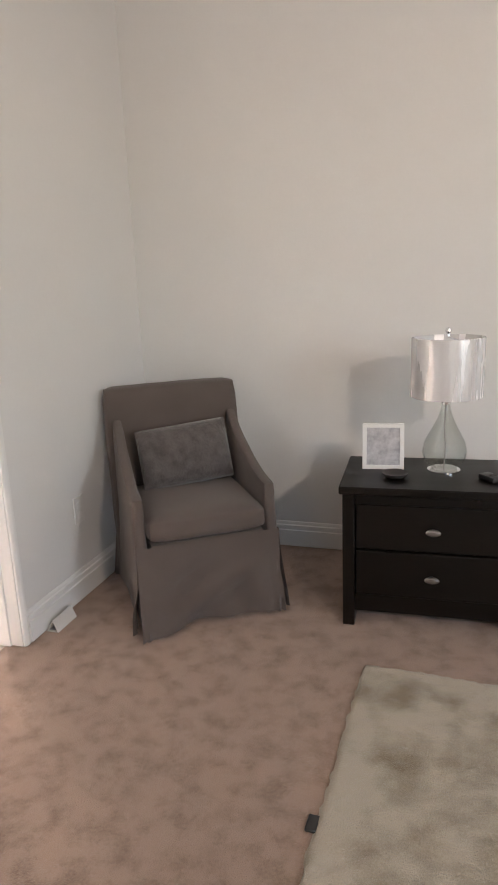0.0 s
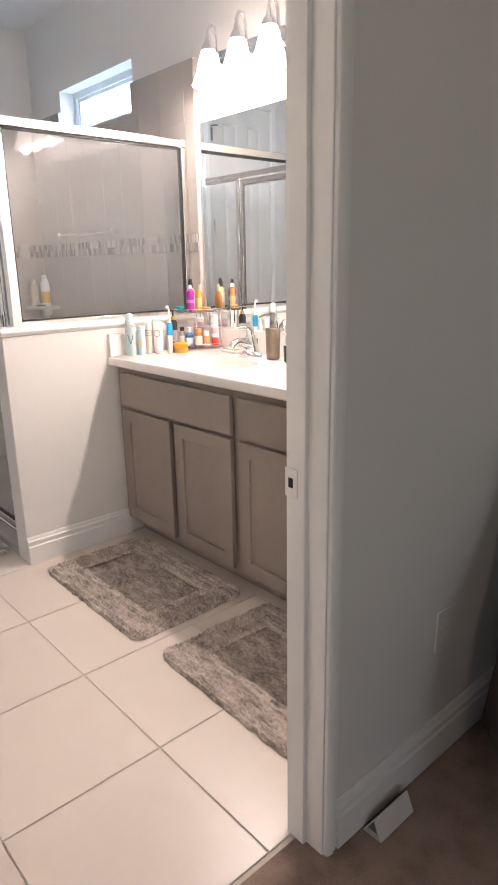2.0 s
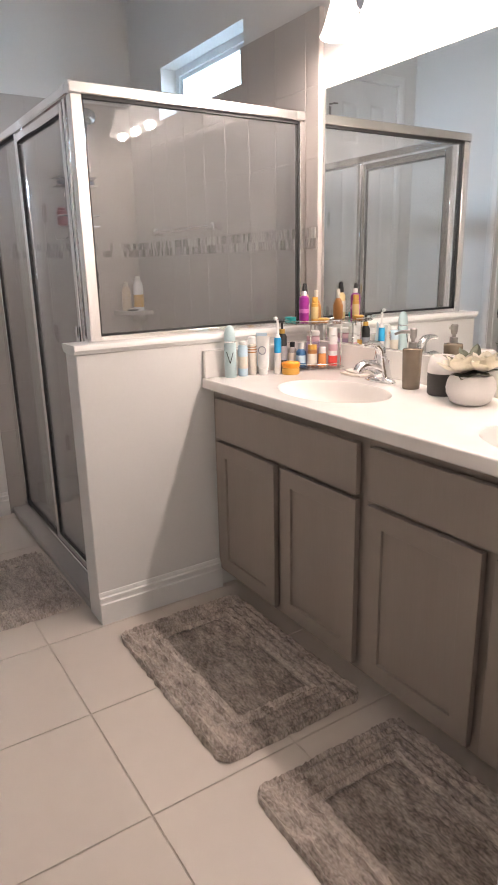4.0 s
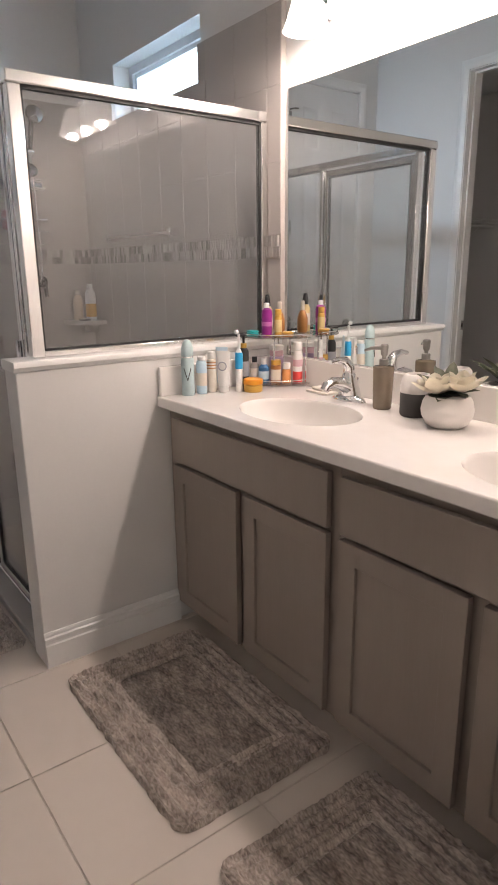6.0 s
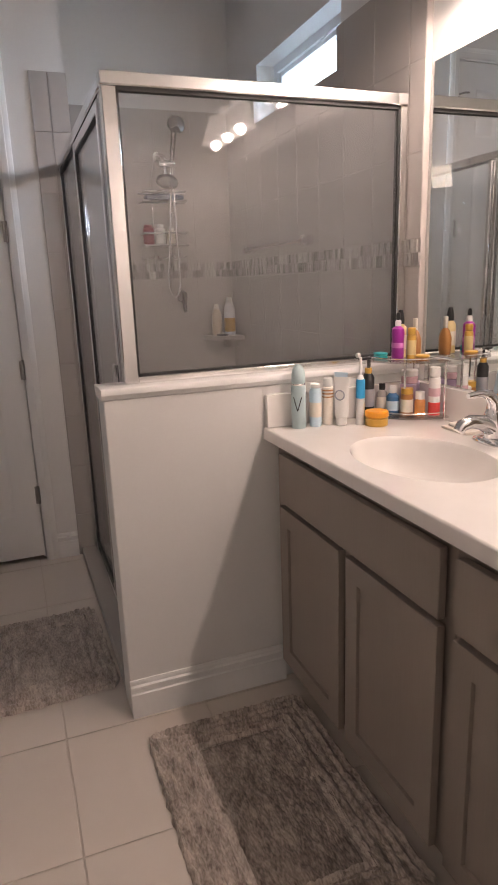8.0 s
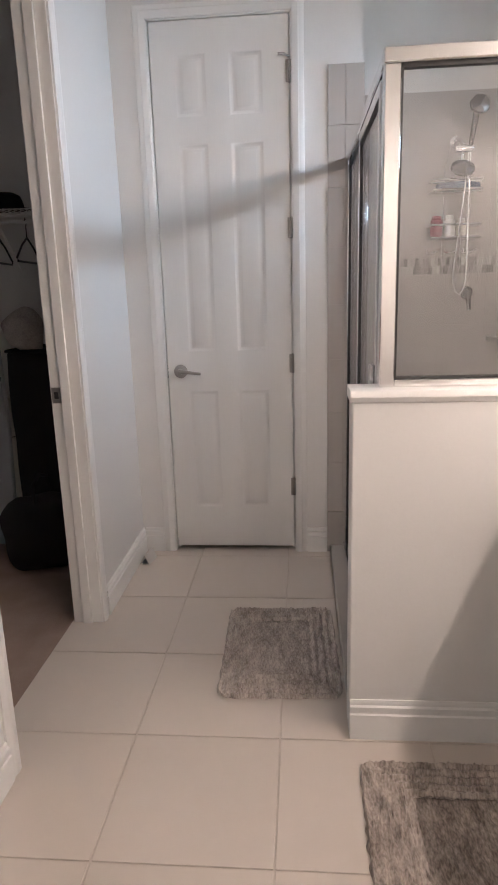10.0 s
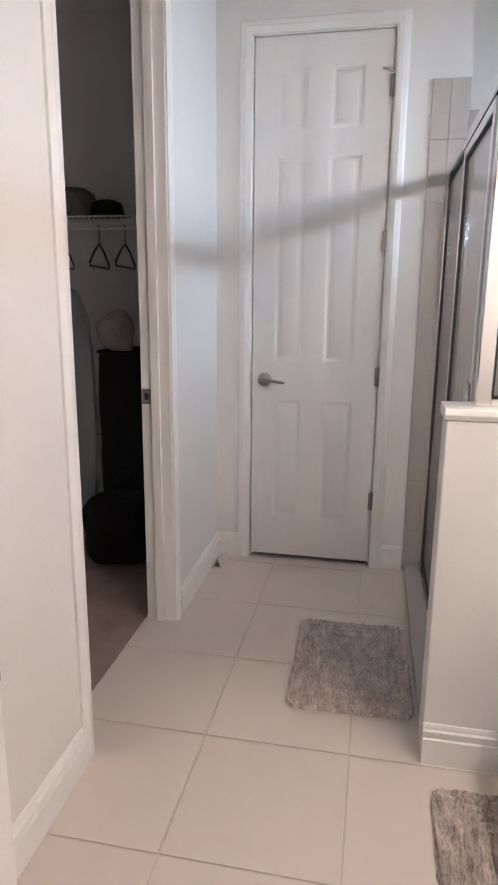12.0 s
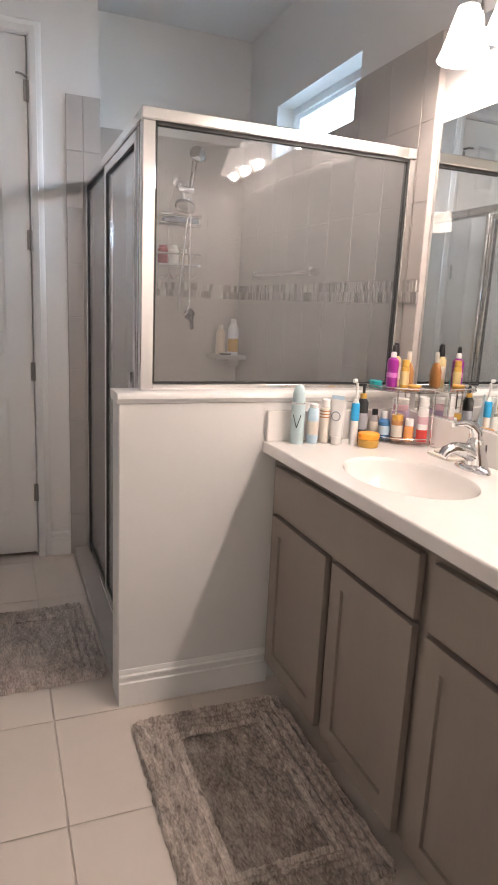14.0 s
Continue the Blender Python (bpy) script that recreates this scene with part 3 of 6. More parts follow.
def shaker(w, h, rail=0.056):
    """A framed door with a recessed flat panel, one welded mesh; front faces -y."""
    bm = bmesh.new()
    prev = None
    for inset, y in ((0.0, 0.019), (0.0, 0.0015), (0.0015, 0.0), (rail, 0.0), (rail + 0.001, 0.001), (rail + 0.0015, 0.009)):
        ring = [bm.verts.new(p) for p in ((inset, y, inset), (w - inset, y, inset), (w - inset, y, h - inset), (inset, y, h - inset))]
        if prev:
            for a in range(4):
                bm.faces.new((prev[a], prev[(a + 1) % 4], ring[(a + 1) % 4], ring[a]))
        else:
            bm.faces.new(ring[::-1])
        prev = ring
    bm.faces.new(prev)
    return bm


def cabinet_unit(x0, x1, drawer, doors, label):
    un = thing("vanity_cabinet", Matrix.Translation((x0, CAB_Y, 0.0)), label, "cabinet", "vanity cabinets")
    w = x1 - x0
    bk = NORTH - 0.004 - CAB_Y
    fy = 0.027
    for a, b in ((0, 0.018), (w - 0.018, w)):
        part("side_panel", boxes((a, fy, 0.095, b, bk, 0.846)), CABINET, un)
    part("bottom_panel", boxes((0.018, fy, 0.095, w - 0.018, bk, 0.1115)), CABINET, un)
    part("back_panel", boxes((0.018, bk - 0.01, 0.113, w - 0.018, bk, 0.846)), CABINET, un)
    part("rail", boxes((0.018, fy, 0.64, w - 0.018, fy + 0.019, 0.665)), CABINET, un)
    part("rail", boxes((0.018, fy, 0.80, w - 0.018, fy + 0.019, 0.846)), CABINET, un)
    mid = (doors[0][1] + doors[1][0]) / 2 - x0
    for a, b, c in ((mid - 0.028, mid + 0.028, 0.64), (0.018, doors[0][0] - x0 + 0.015, 0.64), (doors[1][1] - x0 - 0.015, w - 0.018, 0.64)):
        part("stile", boxes((a, fy, 0.1115, b, fy + 0.019, c)), CABINET, un)
    for a, b in ((0.018, drawer[0] - x0 + 0.015), (drawer[1] - x0 - 0.015, w - 0.018)):
        part("stile", boxes((a, fy, 0.665, b, fy + 0.019, 0.80)), CABINET, un)
    part("toe_kick", boxes((0.002, 0.110, 0.0, w - 0.002, 0.122, 0.0948)), CABINET, un, "dark recessed toe kick")
    d = boxes((drawer[0] - x0, 0.0, 0.663, drawer[1] - x0, 0.019, 0.817), bevel=0.002)
    part("drawer_front", d, CABINET, un, "flat taupe false drawer front")
    for a, b in doors:
        bm = shaker(b - a, 0.536)
        bmesh.ops.translate(bm, vec=(a - x0, 0, 0.112), verts=bm.verts)
        part("door", bm, CABINET, un, "taupe shaker cabinet door")
    return un


cabinet_unit(VX0, -4.537, (-5.342, -4.560), ((-5.342, -4.966), (-4.929, -4.560)), "taupe shaker vanity cabinet under a sink")
cabinet_unit(-4.536, VX1, (-4.512, -3.715), ((-4.512, -4.133), (-4.096, -3.715)), "taupe shaker vanity cabinet under a sink")

SINKS = [(-4.905, 5.372), (-4.065, 5.372)]
SA, SB = 0.225, 0.160


def counter_mesh():
    """Slab with two oval bowls let into it, made of grid strips round each ellipse."""
    bm = bmesh.new()
    z, zb, y0, y1 = COUNTER_Z, COUNTER_Z - 0.040, COUNTER_Y, NORTH - 0.004
    n = 48
    halfs = [(VX0, (SINKS[0][0] + SINKS[1][0]) / 2), ((SINKS[0][0] + SINKS[1][0]) / 2, VX1)]
    for (cx, cy), (xa, xb) in zip(SINKS, halfs):
        outer, rim = [], []
        for i in range(n):
            t = 2 * math.pi * i / n
            dx, dy = math.cos(t), math.sin(t)
            k = min(((xb - cx) / dx if dx > 1e-9 else 1e9), ((xa - cx) / dx if dx < -1e-9 else 1e9), ((y1 - cy) / dy if dy > 1e-9 else 1e9), ((y0 + 0.006 - cy) / dy if dy < -1e-9 else 1e9))
            outer.append(bm.verts.new((cx + k * dx, cy + k * dy, z)))
            rim.append((dx, dy))
        rings = [outer]
        for s, dz in ((1.0, 0.0), (0.985, -0.003), (0.97, -0.012), (0.93, -0.05), (0.82, -0.095), (0.6, -0.125), (0.3, -0.137), (0.09, -0.14)):
            rings.append([bm.verts.new((cx + SA * s * dx, cy + SB * s * dy, z + dz)) for dx, dy in rim])
        for a, b in zip(rings, rings[1:]):
            for i in range(n):
                bm.faces.new((a[i], a[(i + 1) % n], b[(i + 1) % n], b[i]))
        bm.faces.new(rings[-1])
        # corners that the fan leaves out
        for cxn, cyn in ((xa, y0 + 0.006), (xb, y0 + 0.006), (xa, y1), (xb, y1)):
            near = sorted(outer, key=lambda v: (v.co.x - cxn) ** 2 + (v.co.y - cyn) ** 2)[:2]
            if (near[0].co - Vector((cxn, cyn, z))).length > 1e-4:
                bm.faces.new((bm.verts.new((cxn, cyn, z)), near[0], near[1]))
    # front edge with eased corner
    prof = [(0.006, 0.0), (0.002, -0.002), (0.0, -0.006), (0.0, -0.036), (0.004, -0.040), (0.06, -0.040), (0.06, -0.01)]
    extrude_profile(prof, lambda a, o, u: (a, y0 + o, z + u), VX0, VX1, bm)
    return bm


top = thing("vanity_countertop", Matrix.Translation((0, 0, 0)), "white cultured-marble vanity top with two oval sinks", "countertop")
part("slab", counter_mesh(), COUNTER, top)
part("backsplash", boxes((VX0 + 0.019, NORTH - 0.024, COUNTER_Z - 0.001, VX1, NORTH - 0.004, 0.990), bevel=0.003), COUNTER, top)
part("side_splash", boxes((VX0, COUNTER_Y + 0.006, COUNTER_Z - 0.001, VX0 + 0.018, NORTH - 0.004, 0.990), bevel=0.003), COUNTER, top)
for cx, cy in SINKS:
    bm = lathe([(0.0, 0.0), (0.022, 0.0), (0.022, 0.003), (0.012, 0.005), (0.0, 0.005)], 18, cx, cy)
    bmesh.ops.translate(bm, vec=(0, 0, COUNTER_Z - 0.139), verts=bm.verts)
    part("drain", bm, CHROME, top, "chrome sink drain")

mir = thing("wall_mirror", Matrix.Translation((-4.53, NORTH - 0.004, 0.993)), "large frameless wall mirror above the vanity", "mirror")
part("glass", boxes((-5.352 + 4.53, -0.0025, 0.0, -3.70 + 4.53, 0.0025, 0.932)), MIRROR, mir, smooth=0)

# ---- vanity lights ----
BELL = [(0.026, 0.135), (0.030, 0.128), (0.036, 0.11), (0.044, 0.085), (0.053, 0.055), (0.064, 0.022), (0.074, 0.0), (0.0715, 0.0), (0.061, 0.022), (0.050, 0.055), (0.041, 0.085), (0.033, 0.11), (0.024, 0.128)]


def vanity_light(cx):
    vl = thing("vanity_light", Matrix.Translation((cx, NORTH, 2.131)), "three-light chrome vanity fixture with lit frosted glass bell shades", "wall light", "vanity lights")
    part("backplate", boxes((-0.27, -0.012, -0.055, 0.27, -0.001, 0.055), (-0.255, -0.022, -0.038, 0.255, -0.012, 0.038), (-0.24, -0.030, -0.018, 0.24, -0.022, 0.018), bevel=0.004, seg=2), CHROME, vl, "stepped chrome backplate")
    for dx in (-0.185, 0.0, 0.185):
        pts = [(dx, -0.030, -0.01), (dx, -0.05, -0.03), (dx, -0.075, -0.02), (dx, -0.082, 0.03), (dx, -0.085, 0.08), (dx, -0.10, 0.115), (dx, -0.118, 0.115), (dx, -0.130, 0.09), (dx, -0.130, 0.05)]
        part("arm", tube(pts, 0.007, 10), CHROME, vl, "curved chrome arm")
        bm = lathe([(0, 0.07), (0.012, 0.07), (0.014, 0.05), (0.022, 0.045), (0.030, 0.025), (0.030, 0.018), (0, 0.018)], 20, dx, -0.13)
        part("socket_cup", bm, CHROME, vl, "chrome socket cup")
        bm = lathe([(r, z - 0.112) for r, z in BELL], 28, dx, -0.13)
        part("shade", bm, LIT_SHADE, vl, "glowing frosted glass bell shade")
        bulb("vanity_bulb", cx + dx, NORTH - 0.13, 2.131 - 0.116, 8.4, 0.024)
    for s in (-1, 1):
        pts = [(s * (0.27 + 0.05 * math.sin(a) * (1 - a / 9)), -0.03, -0.01 + 0.035 * (1 - math.cos(a)) * (1 - a / 9)) for a in np.linspace(0, 5.2, 16)]
        part("scroll", tube(pts, 0.0055, 8), CHROME, vl, "chrome end scroll")
    return vl


vanity_light(-4.935)
vanity_light(-4.095)

# ---- materials of the loose things ----
RUG_DARK = mat("grey_shaggy_cotton", (0.53, 0.455, 0.40), (0.15, 0.12, 0.10), 0.95, scale=16, fine=90, bump=1.0, stretch=(0.8, 1.9, 1), sheen=0.2, detail=7, mixw=0.5, lo=0.36, hi=0.64)
RUG_MID = mat("grey_white_shaggy_cotton", (0.6, 0.52, 0.46), (0.2, 0.163, 0.138), 0.95, scale=16, fine=90, bump=1.0, stretch=(0.8, 1.9, 1), sheen=0.2, detail=7, mixw=0.5, lo=0.36, hi=0.64)
RUG_LIGHT = mat("pale_shaggy_cotton", (0.7, 0.62, 0.555), (0.32, 0.27, 0.235), 0.95, scale=16, fine=90, bump=1.0, stretch=(0.8, 1.9, 1), sheen=0.2, detail=7, mixw=0.5, lo=0.36, hi=0.64)
RUG_PALE = mat("light_grey_shaggy_cotton", (0.66, 0.58, 0.52), (0.28, 0.235, 0.205), 0.95, scale=16, fine=90, bump=1.0, stretch=(0.8, 1.9, 1), sheen=0.2, detail=7, mixw=0.5, lo=0.36, hi=0.64)
BED_RUG = mat("cream_plush_rug", (0.46, 0.405, 0.32), (0.22, 0.172, 0.11), 0.95, scale=5.0, fine=200, bump=1.0, bump_scale=260, sheen=0.3, detail=3, mixw=0.15, lo=0.36, hi=0.54)
LINEN = mat("grey_slipcover_linen", (0.128, 0.100, 0.087), (0.098, 0.076, 0.066), 0.9, scale=5, fine=320, bump=0.5, bump_scale=600, sheen=0.15)
PLUSH = mat("grey_plush_pillow", (0.15, 0.128, 0.12), (0.06, 0.05, 0.047), 0.95, scale=26, fine=260, bump=1.0, bump_scale=90, sheen=0.3, detail=6)
ESPRESSO = mat("espresso_wood", (0.008, 0.0055, 0.004), (0.004, 0.003, 0.0022), 0.36, scale=3, fine=60, stretch=(0.4, 3, 3), spec=0.2)
CLEAR_GLASS = pane_mat("clear_lamp_glass", (0.93, 0.94, 0.93))
SILVER = mat("silver_lamp_fabric", (0.84, 0.83, 0.84), (0.78, 0.77, 0.78), 0.26, metal=0.45, scale=5, fine=30, stretch=(3, 3, 0.3), bump=0.3, bump_scale=14)
WHITE_PLASTIC = mat("white_plastic", (0.80, 0.79, 0.77), (0.76, 0.75, 0.73), 0.35)
BLACK_PLASTIC = mat("black_plastic", (0.015, 0.015, 0.016), (0.022, 0.022, 0.023), 0.35)
CARD = mat("white_card", (0.72, 0.69, 0.65), (0.66, 0.63, 0.59), 0.8)
PICTURE = mat("pale_picture_print", (0.62, 0.61, 0.62), (0.30, 0.29, 0.31), 0.4, scale=22, fine=60)
STONEWARE = mat("white_stoneware", (0.74, 0.71, 0.68), (0.70, 0.67, 0.64), 0.55, bump=0.1)
CHARCOAL = mat("charcoal_stoneware", (0.055, 0.05, 0.048), (0.04, 0.037, 0.035), 0.6, bump=0.1)
AMBER_PUMP = mat("smoky_translucent_plastic", (0.25, 0.20, 0.15), (0.19, 0.15, 0.11), 0.22, scale=4, fine=20)
PETAL = mat("cream_silk_petal", (0.82, 0.78, 0.68), (0.74, 0.69, 0.57), 0.7, scale=20)
LEAF = mat("dusty_green_leaf", (0.20, 0.21, 0.15), (0.13, 0.145, 0.10), 0.6, scale=15)
ACRYLIC = pane_mat("clear_acrylic", (0.93, 0.92, 0.91), 0.03)


def plastic(name, c, rough=0.35):
    return mat(name, c, tuple(v * 0.93 for v in c), rough, scale=12, fine=60)


MINT, SKYBLUE, BLUE = plastic("mint_metal", (0.47, 0.60, 0.62), 0.3), plastic("sky_blue_plastic", (0.56, 0.72, 0.82)), plastic("blue_plastic", (0.045, 0.16, 0.34))
ORANGE, PURPLE, GOLD = plastic("orange_plastic", (0.80, 0.32, 0.02)), plastic("magenta_plastic", (0.33, 0.022, 0.28)), plastic("honey_gold", (0.62, 0.36, 0.07))
RED, TEAL, PINK = plastic("red_plastic", (0.70, 0.07, 0.06)), plastic("teal_plastic", (0.02, 0.42, 0.42)), plastic("pink_plastic", (0.68, 0.45, 0.50))
AMBER, BEIGE, LILAC = plastic("amber_plastic", (0.42, 0.19, 0.06)), plastic("beige_plastic", (0.66, 0.55, 0.42)), plastic("lilac_card", (0.48, 0.36, 0.52))
GREYPRINT, STRAW, CLEARGREY = plastic("grey_print", (0.35, 0.36, 0.40)), plastic("straw_liquid", (0.66, 0.52, 0.26)), plastic("grey_translucent", (0.36, 0.34, 0.33))
BRIGHTBLUE, DARKRED, LABEL = plastic("bright_blue_grip", (0.03, 0.38, 0.72)), plastic("dark_red_plastic", (0.30, 0.03, 0.05)), plastic("cream_label", (0.74, 0.68, 0.60))

# ---- rugs ----


def shag(x0, y0, x1, y1, hole=None, step=0.0055, height=0.019, wob=0.007, seed=0.0, corner=0.05):
    """A field of pile: a fine uneven grid, rounded at the corners; hole leaves out an inner field."""
    bm = bmesh.new()
    nx, ny = max(4, int((x1 - x0) / step)), max(4, int((y1 - y0) / step))
    cx, cy, hx, hy = (x0 + x1) / 2, (y0 + y1) / 2, (x1 - x0) / 2, (y1 - y0) / 2
    grid = {}
    for i in range(nx + 1):
        for j in range(ny + 1):
            x, y = x0 + (x1 - x0) * i / nx, y0 + (y1 - y0) * j / ny
            if hole and hole[0] + step < x < hole[2] - step and hole[1] + step < y < hole[3] - step:
                continue
            u, v = abs(x - cx), abs(y - cy)
            ex, ey = u - (hx - corner), v - (hy - corner)
            px, py = x, y
            if ex > 0 and ey > 0 and not hole or (hole and ex > 0 and ey > 0):
                d = math.hypot(ex, ey)
                if d > corner:
                    px = cx + math.copysign(hx - corner + ex * corner / d, x - cx)
                    py = cy + math.copysign(hy - corner + ey * corner / d, y - cy)
            edge = min(hx - u, hy - v)
            n1 = noise.noise((px * 26 + seed, py * 105, seed))
            n2 = noise.noise((px * 52, py * 200 + seed, 3.1))
            n3 = noise.noise((px * 9 + seed, py * 9, 7.7))
            row = min(abs(px - cx + hx), abs(hx - px + cx), abs(py - cy + hy), abs(hy - py + cy)) if hole else py
            ridge = math.sin(2 * math.pi * (row + 0.004 * n3) / 0.026) if hole else 0.0
            z = height * (0.64 + 0.36 * n1 + 0.30 * n2 + 0.14 * n3 + 0.26 * ridge)
            if edge < 0.004:
                z = 0.001
                px += wob * noise.noise((px * 30, py * 30, seed + 1))
                py += wob * noise.noise((px * 30, py * 30, seed + 5))
            grid[i, j] = bm.verts.new((px, py, max(0.001, z)))
    for i in range(nx):
        for j in range(ny):
            q = [grid.get(k) for k in ((i, j), (i + 1, j), (i + 1, j + 1), (i, j + 1))]
            if all(q):
                bm.faces.new(q)
    return bm


def bath_rug(x0, y0, x1, y1, label, seed, turn=0.0, border=0.105, field=None, edge=None):
    rug = thing("bath_rug", Matrix.Translation(((x0 + x1) / 2, (y0 + y1) / 2, 0.0008)) @ Matrix.Rotation(radians(turn), 4, "Z"), label, "rug", "bath rugs")
    a, b = (x1 - x0) / 2, (y1 - y0) / 2
    s = 0.022
    i1 = (-a + border, -b + border, a - border, b - border)
    i2 = (i1[0] + s, i1[1] + s, i1[2] - s, i1[3] - s)
    part("border", shag(-a, -b, a, b, i1, seed=seed), edge or RUG_MID, rug, "grey and white streaked border", smooth=80)
    part("stripe", shag(i1[0] - 0.006, i1[1] - 0.006, i1[2] + 0.006, i1[3] + 0.006, i2, height=0.019, seed=seed + 3, corner=0.02), RUG_LIGHT, rug, "paler inset stripe", smooth=80)
    part("centre", shag(i2[0] - 0.006, i2[1] - 0.006, i2[2] + 0.006, i2[3] + 0.006, None, height=0.017, seed=seed + 8, corner=0.015), field or RUG_DARK, rug, "darker grey centre field", smooth=80)
    return rug


bath_rug(-5.285, 4.688, -4.525, 5.200, "grey shaggy bath rug with streaked border, before the vanity", 1.0)
bath_rug(-4.410, 4.695, -3.665, 5.205, "grey shaggy bath rug beside the doorway, before the vanity", 4.0, -1.0)
bath_rug(-6.150, 4.240, -5.565, 4.662, "small grey shaggy bath rug before the shower door", 9.0, 1.5, 0.085, RUG_PALE, RUG_PALE)

rug = thing("area_rug", Matrix.Translation((-1.437, 3.432, -0.003)) @ Matrix.Rotation(radians(-2.0), 4, "Z"), "cream plush area rug with soft brown marks", "rug")
part("field", shag(-0.89, -1.28, 0.89, 1.28, None, step=0.012, height=0.020, wob=0.010, seed=20.0, corner=0.03), BED_RUG, rug, smooth=80)
part("corner_tag", boxes((-0.912, 0.550, 0.001, -0.884, 0.600, 0.010), bevel=0.002), BLACK_PLASTIC, rug, "small black rug gripper tag")

# ---- slipcovered armchair ----


def soft_box(x0, y0, z0, x1, y1, z1, r, cuts=8, puff=0.0, wrinkle=0.0, seed=0.0, shape=None):
    """A padded block: subdivided, rounded by r, bulged and slightly creased."""
    bm = bmesh.new()
    bmesh.ops.create_cube(bm, size=2.0)
    bmesh.ops.subdivide_edges(bm, edges=bm.edges[:], cuts=cuts, use_grid_fill=True)
    c = Vector(((x0 + x1) / 2, (y0 + y1) / 2, (z0 + z1) / 2))
    h = Vector(((x1 - x0) / 2, (y1 - y0) / 2, (z1 - z0) / 2))
    for v in bm.verts:
        p = Vector((v.co.x * h.x, v.co.y * h.y, v.co.z * h.z))
        core = Vector([max(-h[k] + r, min(h[k] - r, p[k])) for k in range(3)])
        d = p - core
        if d.length > 1e-9:
            p = core + d.normalized() * r
        u = [1 - min(1, abs(p[k]) / h[k]) ** 2 for k in range(3)]
        p.x += math.copysign(puff, p.x) * u[1] * u[2] * (abs(p.x) / h.x)
        p.y += math.copysign(puff, p.y) * u[0] * u[2] * (abs(p.y) / h.y)
        p.z += math.copysign(puff, p.z) * u[0] * u[1] * (abs(p.z) / h.z)
        if wrinkle:
            p += wrinkle * noise.noise_vector(p * 7 + Vector((seed, 0, 0)))
        q = c + p
        if shape:
            q = Vector(shape(q))
        v.co = q
    return bm


CH = Matrix.Translation((-3.0645, 5.1438, -0.003)) @ Matrix.Rotation(radians(35.3), 4, "Z")
chair = thing("armchair", CH, "dark grey slipcovered armchair with pleated skirt on carpet", "armchair")
# local axes: x to the chair's far side along its width, y to its back, z up
lean = lambda p: (p.x * (1 + 0.03 * (p.z - 0.45)), p.y + 0.14 * max(0, p.z - 0.42), p.z)
part("backrest", soft_box(-0.300, 0.215, 0.02, 0.300, 0.315, 0.872, 0.030, 12, 0.006, 0.004, 1.0, lean), LINEN, chair)


def arm_shape(p):
    k = (p.y + 0.30) / 0.54
    top = 0.535 + 0.21 * max(0, k) ** 1.9
    back = 0.025 * max(0, 1 - k) * max(0, p.z - 0.15) / 0.45
    return (p.x * (1.0 + 0.01 * (0.6 - p.z) + 0.01 * max(0, 1 - k)), p.y + back, 0.04 + (p.z - 0.04) * (top - 0.04) / 0.56)


for sx in (-1, 1):
    x0, x1 = sorted((sx * 0.232, sx * 0.282))
    part("arm", soft_box(x0, -0.301, 0.02, x1, 0.245, 0.60, 0.018, 12, 0.003, 0.004, 3.0 + sx, arm_shape), LINEN, chair)
part("seat_cushion", soft_box(-0.231, -0.316, 0.362, 0.231, 0.21, 0.452, 0.030, 10, 0.012, 0.004, 6.0), LINEN, chair, "grey boxed seat cushion")
part("seat_base", soft_box(-0.23, -0.30, 0.08, 0.23, 0.22, 0.36, 0.02, 4), LINEN, chair)


def skirt(x0, y0, x1, y1, flare):
    """One hanging side of the slipcover with soft folds, from (x0, y0) to (x1, y1)."""
    bm = bmesh.new()
    n, k = 44, 14
    d = Vector((x1 - x0, y1 - y0, 0))
    out = Vector((d.y, -d.x, 0)).normalized()
    rows = []
    for j in range(k + 1):
        t = j / k
        z = 0.345 * (1 - t) + 0.004
        row = []
        for i in range(n + 1):
            s = i / n
            e = min(s, 1 - s)
            pleat = 0.022 * t * t * math.exp(-(e / 0.05) ** 2) * (1 + math.sin(s * 160))
            drape = 0.058 * t * noise.noise((s * 4.2, t * 1.6, x0 * 9 + y0)) + 0.030 * math.sin(9 * s + 4 * t + 3 * noise.noise((s * 2, t * 2, 1.0))) * t * (1 - t) * 2
            p = Vector((x0, y0, 0)) + d * (s + (s - 0.5) * flare * t * t) + out * (pleat + drape * min(1, 2.2 * t) * min(1, flare / 0.03) + 0.7 * flare * t)
            p.z = z + (0.018 * (1 - (2 * s - 1) ** 2) * t if t > 0.9 else 0)
            row.append(bm.verts.new(p))
        rows.append(row)
    for a, b in zip(rows, rows[1:]):
        for i in range(n):
            bm.faces.new((a[i], a[i + 1], b[i + 1], b[i]))
    return bm


part("skirt_front", skirt(-0.284, -0.300, 0.284, -0.300, 0.03), LINEN, chair, "draped skirt with corner pleats", smooth=70)
part("skirt_side", skirt(0.284, -0.300, 0.284, 0.30, 0.012), LINEN, chair, smooth=70)
part("skirt_side", skirt(-0.284, 0.30, -0.284, -0.300, 0.012), LINEN, chair, smooth=70)


